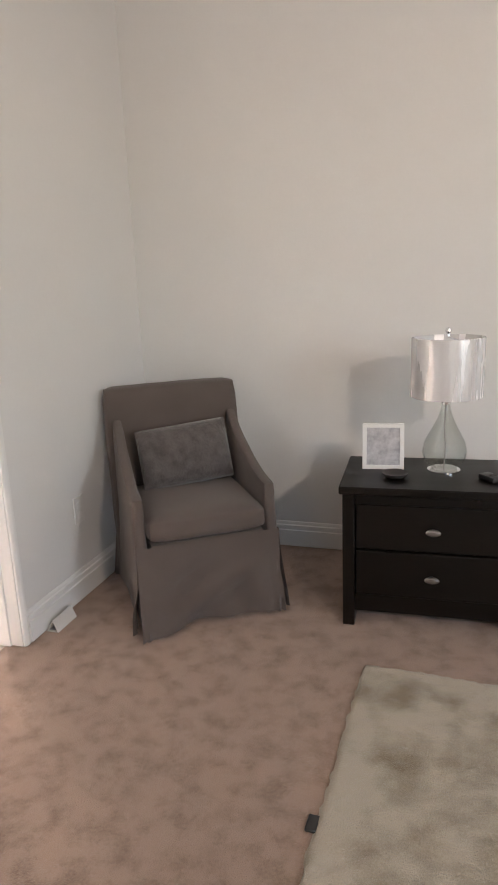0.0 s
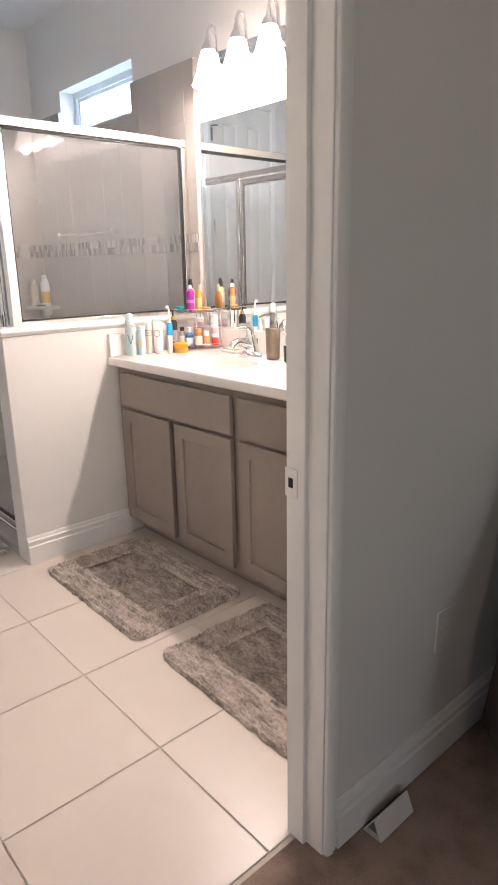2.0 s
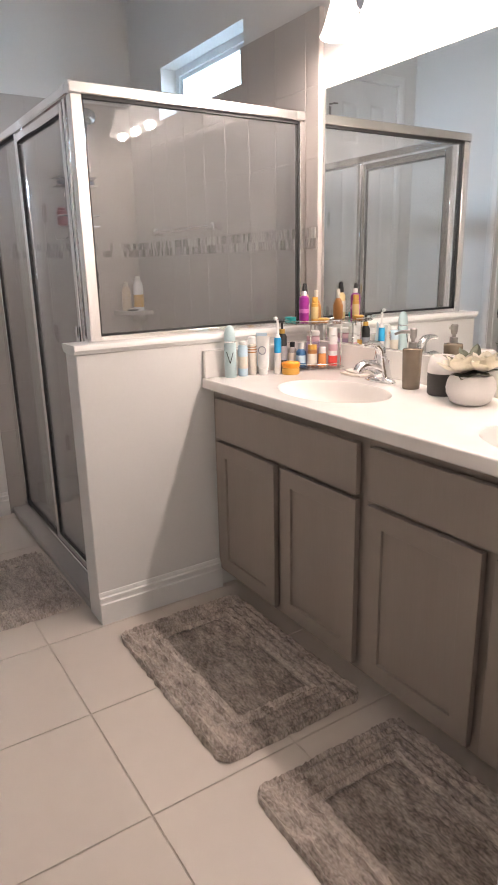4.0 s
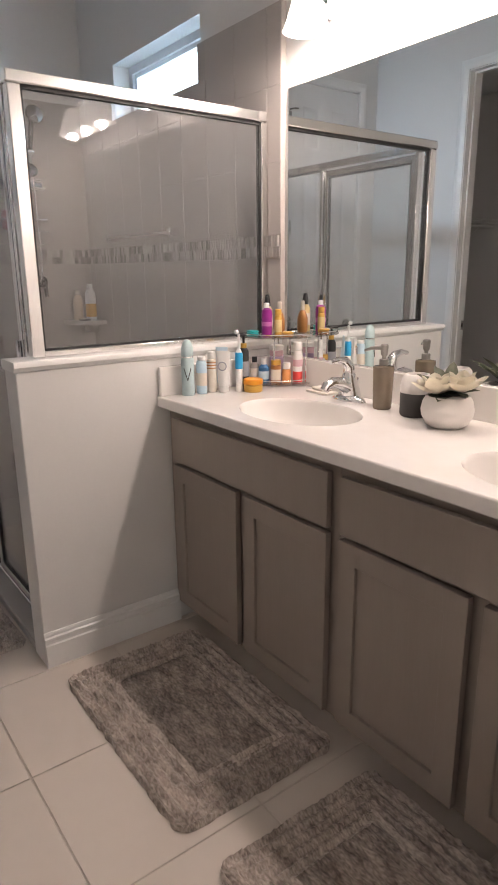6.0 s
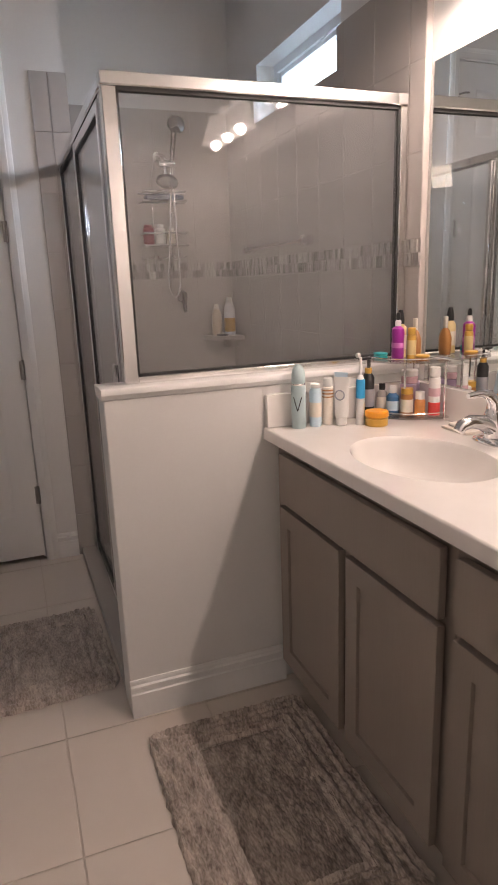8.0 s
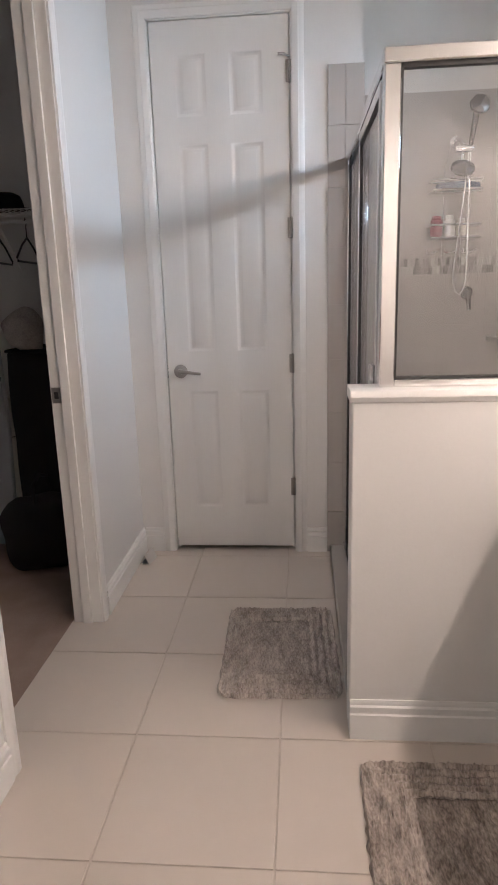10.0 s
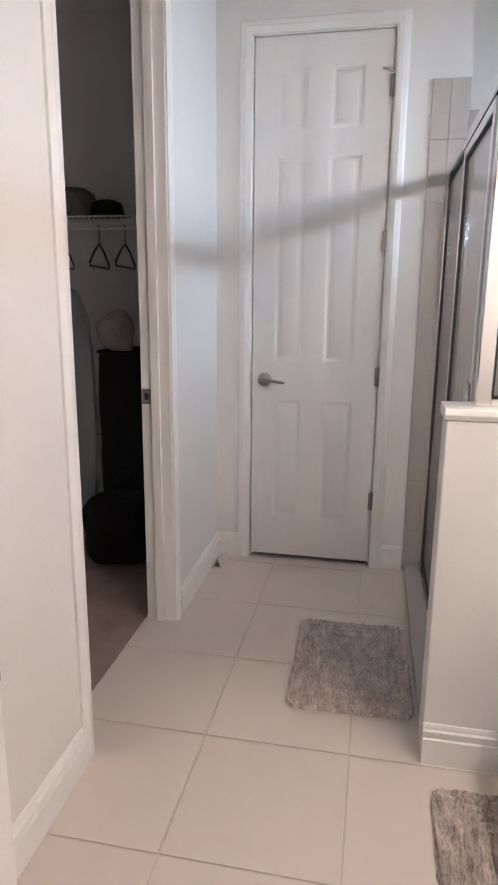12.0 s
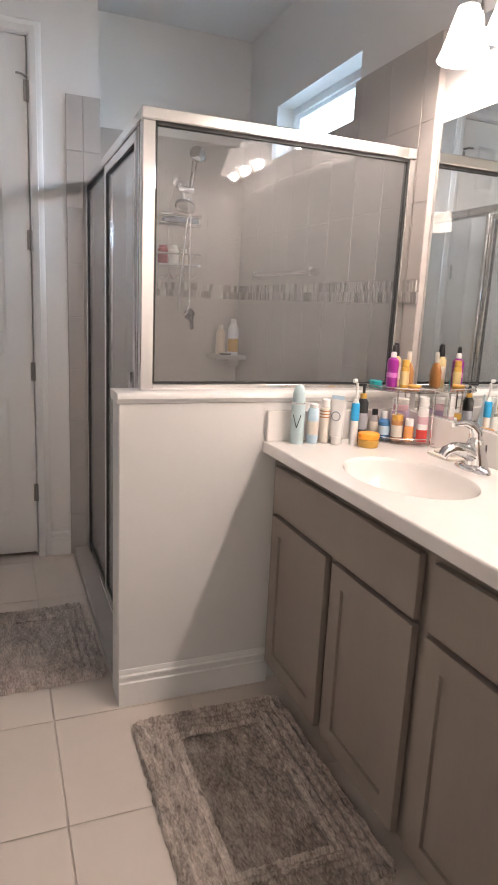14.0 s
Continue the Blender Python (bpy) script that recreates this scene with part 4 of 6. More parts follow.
def throw_pillow(m, w, h, t, material, label):
    bm = bmesh.new()
    n = 22
    for side in (1, -1):
        g = {}
        for i in range(n + 1):
            for j in range(n + 1):
                u, v = 2 * i / n - 1, 2 * j / n - 1
                k = max(0.0, (1 - abs(u) ** 3.2) * (1 - abs(v) ** 3.2)) ** 0.6
                pinch = 1 - 0.06 * (u * u) * (1 - v * v) - 0.0
                x, z = u * w / 2 * (1 - 0.05 * (1 - u * u) * v * v), v * h / 2 * pinch
                y = side * t / 2 * k + 0.010 * noise.noise((u * 5, v * 5, side * 3.0)) * k + 0.004 * noise.noise((u * 16, v * 16, side * 5.0))
                if k < 0.02:
                    x += 0.016 * noise.noise((u * 9, v * 11, 2.0))
                    z += 0.010 * noise.noise((u * 11, v * 9, 4.0))
                    y = 0
                g[i, j] = bm.verts.new((x, y, z))
        for i in range(n):
            for j in range(n):
                bm.faces.new((g[i, j], g[i + 1, j], g[i + 1, j + 1], g[i, j + 1]))
    bmesh.ops.remove_doubles(bm, verts=bm.verts, dist=0.0008)
    ob = solid("throw_pillow", bm, material, label, "pillow", smooth=80)
    ob.matrix_world = m
    return ob


throw_pillow(CH @ pose(0.012, 0.120, 0.585, -16, -4, 0), 0.40, 0.265, 0.13, PLUSH, "grey plush lumbar pillow on the armchair")

# ---- nightstand and what stands on it ----
NS = Matrix.Translation((-2.395, 4.993, -0.003)) @ Matrix.Rotation(radians(3.0), 4, "Z")
NW, ND, NH = 0.650, 0.42, 0.563
ns = thing("nightstand", NS, "espresso-brown two-drawer nightstand on the carpet", "nightstand")
part("top", boxes((-0.012, -0.016, NH - 0.030, NW + 0.012, ND, NH), bevel=0.004), ESPRESSO, ns)
for a in (0, NW - 0.045):
    part("side_panel", boxes((a, 0.0, 0.0, a + 0.045, ND - 0.01, NH - 0.0305), bevel=0.003), ESPRESSO, ns)
part("back_panel", boxes((0.045, ND - 0.025, 0.06, NW - 0.045, ND - 0.011, NH - 0.031)), ESPRESSO, ns)
part("apron", boxes((0.0455, 0.012, NH - 0.075, NW - 0.0455, 0.03, NH - 0.031)), ESPRESSO, ns)
part("plinth", boxes((0.0455, 0.014, 0.06, NW - 0.0455, ND - 0.03, 0.128)), ESPRESSO, ns)
for z0, z1 in ((0.318, 0.492), (0.132, 0.310)):
    dr = part("drawer", boxes((0.050, 0.004, z0, NW - 0.050, 0.024, z1), bevel=0.003), ESPRESSO, ns)
    bm = lathe([(0, 0), (0.010, 0.0), (0.008, 0.012), (0.024, 0.020), (0.027, 0.026), (0.020, 0.032), (0, 0.034)], 20, sx=1.0, sy=0.5)
    bmesh.ops.transform(bm, matrix=Matrix.Translation((NW / 2, 0.004, (z0 + z1) / 2)) @ Matrix.Rotation(radians(90), 4, "X"), verts=bm.verts)
    part("knob", bm, NICKEL, dr, "oval silver knob")

TOPZ = NH - 0.003
lamp = thing("table_lamp", NS @ Matrix.Translation((0.365, 0.245, NH)), "unlit table lamp with clear glass gourd base and silver drum shade", "table lamp")
part("base_disc", lathe([(0, 0), (0.062, 0), (0.062, 0.006), (0.050, 0.012), (0, 0.012)], 28), CHROME, lamp)
gb = part("base", lathe([(0.045, 0.012), (0.075, 0.040), (0.084, 0.075), (0.076, 0.115), (0.052, 0.160), (0.030, 0.205), (0.018, 0.245), (0.016, 0.262), (0.013, 0.262), (0.015, 0.245), (0.027, 0.205), (0.049, 0.160), (0.073, 0.115), (0.081, 0.075), (0.072, 0.040), (0.043, 0.015)], 32), CLEAR_GLASS, lamp, "clear glass gourd base")
gb.visible_shadow = False
part("neck", lathe([(0, 0.262), (0.019, 0.262), (0.019, 0.275), (0.010, 0.280), (0.008, 0.30), (0, 0.30)], 18), CHROME, lamp)
part("cord", tube([(0, 0, 0.012), (0.004, 0, 0.09), (-0.003, 0, 0.18), (0, 0, 0.262)], 0.003, 6), CLEARGREY, lamp)
part("shade", lathe([(0.128, 0.29), (0.132, 0.292), (0.132, 0.51), (0.128, 0.512), (0.1265, 0.51), (0.1265, 0.292), (0.128, 0.29)], 40), SILVER, lamp, "silver drum shade")
part("harp", tube([(0, 0, 0.30), (0.04, 0, 0.36), (0.05, 0, 0.43), (0.03, 0, 0.50), (0, 0, 0.515)], 0.002, 6), CHROME, lamp)
part("finial", lathe([(0, 0.512), (0.006, 0.514), (0.005, 0.524), (0.011, 0.532), (0.009, 0.543), (0, 0.548)], 14), CHROME, lamp, "crystal finial")

fr = thing("photo_frame", NS @ pose(0.135, 0.235, NH, -8, 0, 3), "small white picture frame on the nightstand", "picture frame")
part("frame", boxes((-0.080, -0.006, 0, 0.080, 0.006, 0.016), (-0.080, -0.006, 0.164, 0.080, 0.006, 0.180), (-0.080, -0.006, 0.016, -0.064, 0.006, 0.164), (0.064, -0.006, 0.016, 0.080, 0.006, 0.164)), WHITE_PLASTIC, fr)
part("print", boxes((-0.064, -0.001, 0.016, 0.064, 0.004, 0.164)), PICTURE, fr, "pale grey print")
part("easel", boxes((-0.02, 0.0065, 0.0, 0.02, 0.010, 0.13)), BLACK_PLASTIC, fr)
dish = thing("trinket_dish", NS @ Matrix.Translation((0.185, 0.135, NH)), "small dark trinket dish with pale rim", "dish")
part("bowl", lathe([(0, 0), (0.032, 0), (0.045, 0.010), (0.050, 0.018), (0.046, 0.018), (0.030, 0.006), (0, 0.005)], 26), CHARCOAL, dish)
rc = thing("phone_cradle", NS @ Matrix.Translation((0.525, 0.13, NH)) @ Matrix.Rotation(radians(35), 4, "Z"), "small black gadget on the nightstand", "gadget")
part("body", boxes((-0.025, -0.04, 0.0, 0.025, 0.04, 0.022), bevel=0.006, seg=2), BLACK_PLASTIC, rc)
part("button", boxes((-0.012, -0.02, 0.022, 0.012, -0.004, 0.026), bevel=0.001), CHARCOAL, rc)

# ---- small wall and floor things ----
ol = thing("wall_outlet", Matrix.Translation((BED_W, 5.0, 0.385)), "white wall outlet plate", "outlet")
part("plate", boxes((0.0, -0.035, -0.058, 0.006, 0.035, 0.058), bevel=0.002), WHITE_PLASTIC, ol)
for z in (-0.022, 0.022):
    part("socket", boxes((0.0055, -0.017, z - 0.014, 0.0075, 0.017, z + 0.014), bevel=0.001), TRIM, ol)


def tent_trap(m, length, label):
    """A folded-card trap: a three-sided open tube."""
    ob = thing("insect_trap", m, label, "trap", "folded card traps")
    s = 0.052
    tri = [(-s / 2, 0), (s / 2, 0), (0.004, s * 0.95)]
    inn = [(-s / 2 + 0.004, 0.0015), (s / 2 - 0.004, 0.0015), (0.004, s * 0.95 - 0.004)]
    bm = bmesh.new()
    rings = []
    for poly in (tri, inn):
        for y in (-length / 2, length / 2):
            rings.append([bm.verts.new((x, y, z)) for x, z in poly])
    a0, a1, b0, b1 = rings
    for i in range(3):
        j = (i + 1) % 3
        bm.faces.new((a0[i], a0[j], a1[j], a1[i]))
        bm.faces.new((b0[i], b0[j], b1[j], b1[i]))
        bm.faces.new((a0[i], a0[j], b0[j], b0[i]))
        bm.faces.new((a1[i], a1[j], b1[j], b1[i]))
    part("sleeve", bm, CARD, ob, smooth=0)
    part("sticky_pad", boxes((-0.022, -length / 2 + 0.01, 0.002, 0.022, length / 2 - 0.01, 0.004)), GREYPRINT, ob, "grey sticky pad")
    return ob


tent_trap(Matrix.Translation((BED_W + 0.045, 4.738, -0.003)), 0.13, "small white folded-card insect trap on carpet by the baseboard")
tent_trap(Matrix.Translation((-6.64, CLOS_N + 0.050, 0.001)) @ Matrix.Rotation(radians(80), 4, "Z"), 0.10, "small white folded-card insect trap on tiles by the baseboard")

# ---- vanity top things ----
CT = COUNTER_Z


def faucet(x, y):
    f = thing("faucet", Matrix.Translation((x, y, CT)), "chrome single-lever bathroom faucet by the sink", "faucet")
    part("deck_plate", lathe([(0, 0), (0.028, 0), (0.029, 0.005), (0.026, 0.014), (0.018, 0.021), (0, 0.024)], 32, sx=2.5, sy=1.05), CHROME, f)
    pts = [(0, 0.012, 0.010), (0, 0.008, 0.035), (0, 0.002, 0.062), (0, -0.003, 0.086), (0, -0.006, 0.100)]
    part("body", tube(pts, 0.028, 24, taper=[0.034, 0.030, 0.026, 0.024, 0.016]), CHROME, f)
    pts = [(0, -0.004, 0.046), (0, -0.040, 0.064), (0, -0.075, 0.070), (0, -0.102, 0.062), (0, -0.112, 0.048)]
    part("spout", tube(pts, 0.016, 16, taper=[0.024, 0.020, 0.0175, 0.016, 0.014]), CHROME, f)
    pts = [(0, -0.002, 0.094), (0, -0.004, 0.116), (0, -0.020, 0.134), (0, -0.052, 0.141), (0, -0.086, 0.136)]
    part("lever", tube(pts, 0.010, 14, taper=[0.020, 0.018, 0.014, 0.010, 0.007]), CHROME, f)
    part("lift_rod", tube([(0, 0.040, 0.008), (0, 0.040, 0.075)], 0.003, 8), CHROME, f)
    return f


faucet(-4.915, 5.600)


def bottle(name, x, y, z, label, parts, turn=0.0, category="bottle", sx=1.0, sy=1.0, n=24):
    """A turned container: parts is a list of (name, profile, material)."""
    b = thing(name, Matrix.Translation((x, y, z)) @ Matrix.Rotation(radians(turn), 4, "Z"), label, category)
    for nm, prof, ma in parts:
        part(nm, lathe(prof, n, sx=sx, sy=sy), ma, b)
    return b


def cyl(r, z0, z1, e=0.003):
    return [(0, z0), (r - e, z0), (r, z0 + e), (r, z1 - e), (r - e, z1), (0, z1)]


def band(r, z0, z1):
    return [(r + 0.0005, z0), (r + 0.0007, z0 + 0.001), (r + 0.0007, z1 - 0.001), (r + 0.0005, z1)]


bottle("spray_can", -5.345, 5.243, CT, "pale mint deodorant spray can with domed cap", [("can", [(0, 0), (0.021, 0), (0.0225, 0.004), (0.0225, 0.125), (0.020, 0.134), (0, 0.134)], MINT), ("cap", [(0.0205, 0.134), (0.0212, 0.14), (0.0205, 0.165), (0.015, 0.185), (0.006, 0.194), (0, 0.195)], MINT), ("rim", [(0.0215, 0.132), (0.0225, 0.134), (0.0215, 0.137)], CHROME)])
for dx in (-1, 1):
    a0, a1 = radians(-33) , radians(-33 + 32 * dx)
    pts = [(0.0228 * math.cos(a0 + (a1 - a0) * k / 5), 0.0228 * math.sin(a0 + (a1 - a0) * k / 5), 0.055 + 0.0085 * k) for k in range(6)]
    part("printed_mark", tube(pts, 0.0016, 6), BLACK_PLASTIC, bpy.data.objects["spray_can"])
bottle("lotion_bottle", -5.343, 5.298, CT, "pale blue lotion bottle with printed label", [("body", [(0, 0), (0.020, 0), (0.022, 0.004), (0.022, 0.105), (0.018, 0.116), (0, 0.118)], SKYBLUE), ("cap", cyl(0.017, 0.118, 0.132), WHITE_PLASTIC), ("label", band(0.022, 0.03, 0.075), LABEL)], sx=1.0, sy=0.8)
bottle("lotion_bottle", -5.345, 5.342, CT, "cream bottle with brown stripes and white cap", [("body", cyl(0.0165, 0, 0.118), LABEL), ("cap", cyl(0.014, 0.118, 0.146), WHITE_PLASTIC), ("stripe", band(0.0165, 0.085, 0.089), AMBER), ("stripe", band(0.0165, 0.095, 0.099), AMBER), ("stripe", band(0.0165, 0.105, 0.109), AMBER)])


def squeeze_tube(x, y, label, body, cap, w, h, turn):
    t = thing("squeeze_tube", Matrix.Translation((x, y, CT)) @ Matrix.Rotation(radians(turn), 4, "Z"), label, "tube")
    part("cap", lathe(cyl(w * 0.32, 0, 0.028), 22), cap, t)
    bm = bmesh.new()
    n, rings = 24, []
    for k in range(9):
        s = k / 8
        a, b = w * (0.40 + 0.10 * s), w * (0.36 * (1 - s) + 0.012)
        rings.append([bm.verts.new((a * math.cos(2 * math.pi * i / n), b * math.sin(2 * math.pi * i / n), 0.028 + (h - 0.028) * s)) for i in range(n)])
    for p, q in zip(rings, rings[1:]):
        for i in range(n):
            bm.faces.new((p[i], p[(i + 1) % n], q[(i + 1) % n], q[i]))
    bm.faces.new(rings[0][::-1])
    bm.faces.new(rings[-1])
    part("body", bm, body, t)
    ring = tube([(w * 0.28 * math.cos(a), -w * 0.30, 0.095 + w * 0.28 * math.sin(a)) for a in np.linspace(0, 2 * math.pi, 20, endpoint=False)], 0.0022, 6, closed=True)
    part("printed_ring", ring, GREYPRINT, t)
    return t


squeeze_tube(-5.313, 5.372, "white squeeze tube standing on its cap", WHITE_PLASTIC, WHITE_PLASTIC, 0.052, 0.148, 40)
squeeze_tube(-5.352, 5.392, "pale blue and white squeeze tube", SKYBLUE, WHITE_PLASTIC, 0.046, 0.156, 35)
tb = thing("electric_toothbrush", Matrix.Translation((-5.292, 5.425, CT)), "white and blue electric toothbrush standing upright", "toothbrush")
part("handle", lathe([(0, 0), (0.013, 0), (0.0135, 0.004), (0.0125, 0.07), (0.0125, 0.13), (0.009, 0.147), (0.006, 0.152), (0, 0.152)], 20), WHITE_PLASTIC, tb)
part("grip", lathe([(0.0132, 0.082), (0.0140, 0.085), (0.0138, 0.132), (0.0120, 0.140)], 20), BRIGHTBLUE, tb, "bright blue rubber grip")
part("shaft", tube([(0, 0, 0.15), (0, 0, 0.205)], 0.0042, 10), WHITE_PLASTIC, tb)
hd = lathe([(0, 0), (0.007, 0), (0.007, 0.010), (0, 0.011)], 14)
bmesh.ops.transform(hd, matrix=Matrix.Translation((0, -0.004, 0.212)) @ Matrix.Rotation(radians(90), 4, "X"), verts=hd.verts)
part("brush_head", hd, WHITE_PLASTIC, tb)
pb = bottle("pump_bottle", -5.335, 5.478, CT, "slim black pump bottle with gold collar", [("body", [(0, 0), (0.018, 0), (0.019, 0.003), (0.019, 0.135), (0.012, 0.148), (0, 0.148)], BLACK_PLASTIC), ("collar", cyl(0.011, 0.148, 0.165, 0.001), GOLD), ("stem", cyl(0.0045, 0.165, 0.192, 0.001), BLACK_PLASTIC)])
part("label", lathe(band(0.019, 0.045, 0.10), 24), GREYPRINT, pb)
part("nozzle", boxes((-0.007, -0.034, 0.190, 0.007, 0.008, 0.199), bevel=0.003), BLACK_PLASTIC, pb)
bottle("cream_jar", -5.258, 5.462, CT, "flat orange cream jar", [("pot", cyl(0.034, 0, 0.026), GOLD), ("lid", cyl(0.0355, 0.0265, 0.046), ORANGE)], category="jar", n=30)

# clear two-tier corner shelf
SHX, SHY, SHR = VX0 + 0.022, NORTH - 0.028, 0.185
shelf = thing("corner_shelf", Matrix.Translation((SHX, SHY, CT)), "clear acrylic two-tier corner shelf on the vanity top", "shelf")


def quarter(z0, z1, r):
    bm = bmesh.new()
    pts = [(0, 0)] + [(r * math.cos(a) ** 0.75 if a < math.pi / 2 else 0, -r * math.sin(a) ** 0.75) for a in np.linspace(0, math.pi / 2, 14)]
    lo = [bm.verts.new((x, y, z0)) for x, y in pts]
    hi = [bm.verts.new((x, y, z1)) for x, y in pts]
    bm.faces.new(lo[::-1])
    bm.faces.new(hi)
    for i in range(len(pts)):
        j = (i + 1) % len(pts)
        bm.faces.new((lo[i], lo[j], hi[j], hi[i]))
    return bm


for z in (0.012, 0.182):
    t = part("tier", quarter(z, z + 0.005, SHR), ACRYLIC, shelf, "clear acrylic tier")
    t.visible_shadow = False
for px, py in ((0.008, -SHR + 0.012), (SHR - 0.012, -0.008), (0.008, -0.008), (SHR * 0.60, -SHR * 0.60)):
    part("post", boxes((px - 0.003, py - 0.003, 0.0, px + 0.003, py + 0.003, 0.187), bevel=0.001), ALU, shelf)
rail = [(0.006 + (SHR - 0.01) * math.cos(a) ** 0.75, -0.006 - (SHR - 0.01) * math.sin(a) ** 0.75, 0.030) for a in np.linspace(0.02, math.pi / 2 - 0.02, 14)]
part("rail", tube(rail, 0.0018, 6), CHROME, shelf)
part("rail", tube([(x, y, 0.196) for x, y, _ in rail], 0.0018, 6), CHROME, shelf)
T1, T2 = CT + 0.0175, CT + 0.1875
bottle("small_bottle", SHX + 0.030, SHY - 0.140, T1, "small grey bottle with black cap", [("body", [(0, 0), (0.016, 0), (0.0165, 0.003), (0.0165, 0.062), (0.009, 0.072), (0, 0.072)], CLEARGREY), ("cap", cyl(0.010, 0.072, 0.092, 0.001), BLACK_PLASTIC), ("label", band(0.0165, 0.015, 0.05), LABEL)])
bottle("small_bottle", SHX + 0.068, SHY - 0.125, T1, "small blue bottle with white cap", [("body", [(0, 0), (0.019, 0), (0.020, 0.003), (0.020, 0.055), (0.011, 0.066), (0, 0.066)], BLUE), ("cap", cyl(0.0105, 0.066, 0.090, 0.001), WHITE_PLASTIC), ("label", band(0.020, 0.012, 0.042), SKYBLUE)])
bottle("small_bottle", SHX + 0.105, SHY - 0.098, T1, "amber jar bottle with cream label", [("body", cyl(0.019, 0, 0.066), AMBER), ("cap", cyl(0.0185, 0.066, 0.084, 0.001), GOLD), ("label", band(0.019, 0.010, 0.050), LABEL)])
bottle("small_bottle", SHX + 0.128, SHY - 0.066, T1, "small orange bottle with white cap", [("body", [(0, 0), (0.016, 0), (0.0165, 0.003), (0.0165, 0.044), (0.012, 0.050), (0, 0.050)], plastic("orange_lotion", (0.70, 0.30, 0.10))), ("cap", cyl(0.0145, 0.050, 0.074, 0.002), WHITE_PLASTIC)])
bottle("spray_can", SHX + 0.150, SHY - 0.030, T1, "white spray can with red base band", [("can", cyl(0.0175, 0, 0.118), WHITE_PLASTIC), ("cap", cyl(0.0165, 0.118, 0.150, 0.003), WHITE_PLASTIC), ("base_band", [(0.0178, 0.001), (0.0182, 0.002), (0.0182, 0.040), (0.0178, 0.041)], RED), ("printed_mark", band(0.0175, 0.060, 0.085), PINK)])
lb = thing("carton", Matrix.Translation((SHX + 0.058, SHY - 0.055, T1)) @ Matrix.Rotation(radians(-42), 4, "Z"), "lilac cardboard carton behind the bottles", "carton")
part("body", boxes((-0.045, -0.025, 0, 0.045, 0.025, 0.090), bevel=0.001), LILAC, lb)
part("flap", boxes((-0.0445, -0.0245, 0.0902, 0.0445, 0.0245, 0.091)), LILAC, lb)
bottle("cream_jar", SHX + 0.062, SHY - 0.060, T1 + 0.0912, "small pink and white cream jar on a carton", [("pot", cyl(0.026, 0, 0.022), PINK), ("lid", cyl(0.0265, 0.0225, 0.042), WHITE_PLASTIC)], category="jar")
sp = thing("soap_box", Matrix.Translation((SHX + 0.026, SHY - 0.145, T2)), "small teal plastic box on the shelf", "box")
part("body", boxes((-0.020, -0.015, 0, 0.020, 0.015, 0.012), bevel=0.003), TEAL, sp)
part("lid", boxes((-0.0205, -0.0155, 0.0122, 0.0205, 0.0155, 0.020), bevel=0.003), TEAL, sp)
bottle("mist_bottle", SHX + 0.070, SHY - 0.112, T2, "magenta body-mist bottle with white and black sprayer", [("body", [(0, 0), (0.020, 0), (0.0225, 0.005), (0.022, 0.060), (0.0235, 0.080), (0.021, 0.094), (0.010, 0.102), (0, 0.102)], PURPLE), ("sprayer", [(0, 0.102), (0.011, 0.102), (0.011, 0.116), (0.0075, 0.120), (0, 0.120)], WHITE_PLASTIC), ("nozzle", [(0, 0.1202), (0.0085, 0.1202), (0.0085, 0.134), (0.0055, 0.142), (0, 0.142)], BLACK_PLASTIC), ("label", band(0.0222, 0.036, 0.052), plastic("hot_pink_print", (0.62, 0.20, 0.52)))], sx=1.0, sy=0.75)
bottle("mist_bottle", SHX + 0.024, SHY - 0.073, T2, "straw-coloured bottle with black sprayer", [("body", [(0, 0), (0.018, 0), (0.019, 0.004), (0.019, 0.092), (0.010, 0.104), (0, 0.104)], STRAW), ("sprayer", [(0, 0.104), (0.012, 0.104), (0.012, 0.116), (0.010, 0.130), (0.007, 0.146), (0, 0.148)], BLACK_PLASTIC), ("label", band(0.019, 0.025, 0.070), LABEL)])
bottle("lotion_bottle", SHX + 0.103, SHY - 0.085, T2, "slim honey-gold tube bottle", [("body", cyl(0.0135, 0, 0.075), GOLD), ("cap", cyl(0.012, 0.075, 0.097, 0.002), GOLD), ("label", band(0.0135, 0.015, 0.06), STRAW)])
bottle("lotion_bottle", SHX + 0.050, SHY - 0.036, T2, "gold oval bottle with white cap", [("body", [(0, 0), (0.020, 0), (0.024, 0.012), (0.024, 0.055), (0.015, 0.078), (0.008, 0.084), (0, 0.084)], AMBER), ("cap", cyl(0.009, 0.084, 0.120, 0.001), LABEL)], sx=1.0, sy=0.7)
bottle("compact", SHX + 0.138, SHY - 0.068, T2, "small brown and gold compact", [("base", cyl(0.021, 0, 0.009), AMBER), ("lid", cyl(0.0215, 0.0092, 0.018), GOLD)], category="compact")

sd = thing("soap_tray", Matrix.Translation((-5.075, 5.628, CT)), "flat beige soap tray on the vanity top", "tray")
part("tray", soft_box(-0.055, -0.028, 0, 0.055, 0.028, 0.010, 0.004, 5), LABEL, sd)
part("soap", soft_box(-0.035, -0.019, 0.0102, 0.035, 0.019, 0.022, 0.005, 5, 0.002), plastic("ivory_soap", (0.74, 0.70, 0.62)), sd)

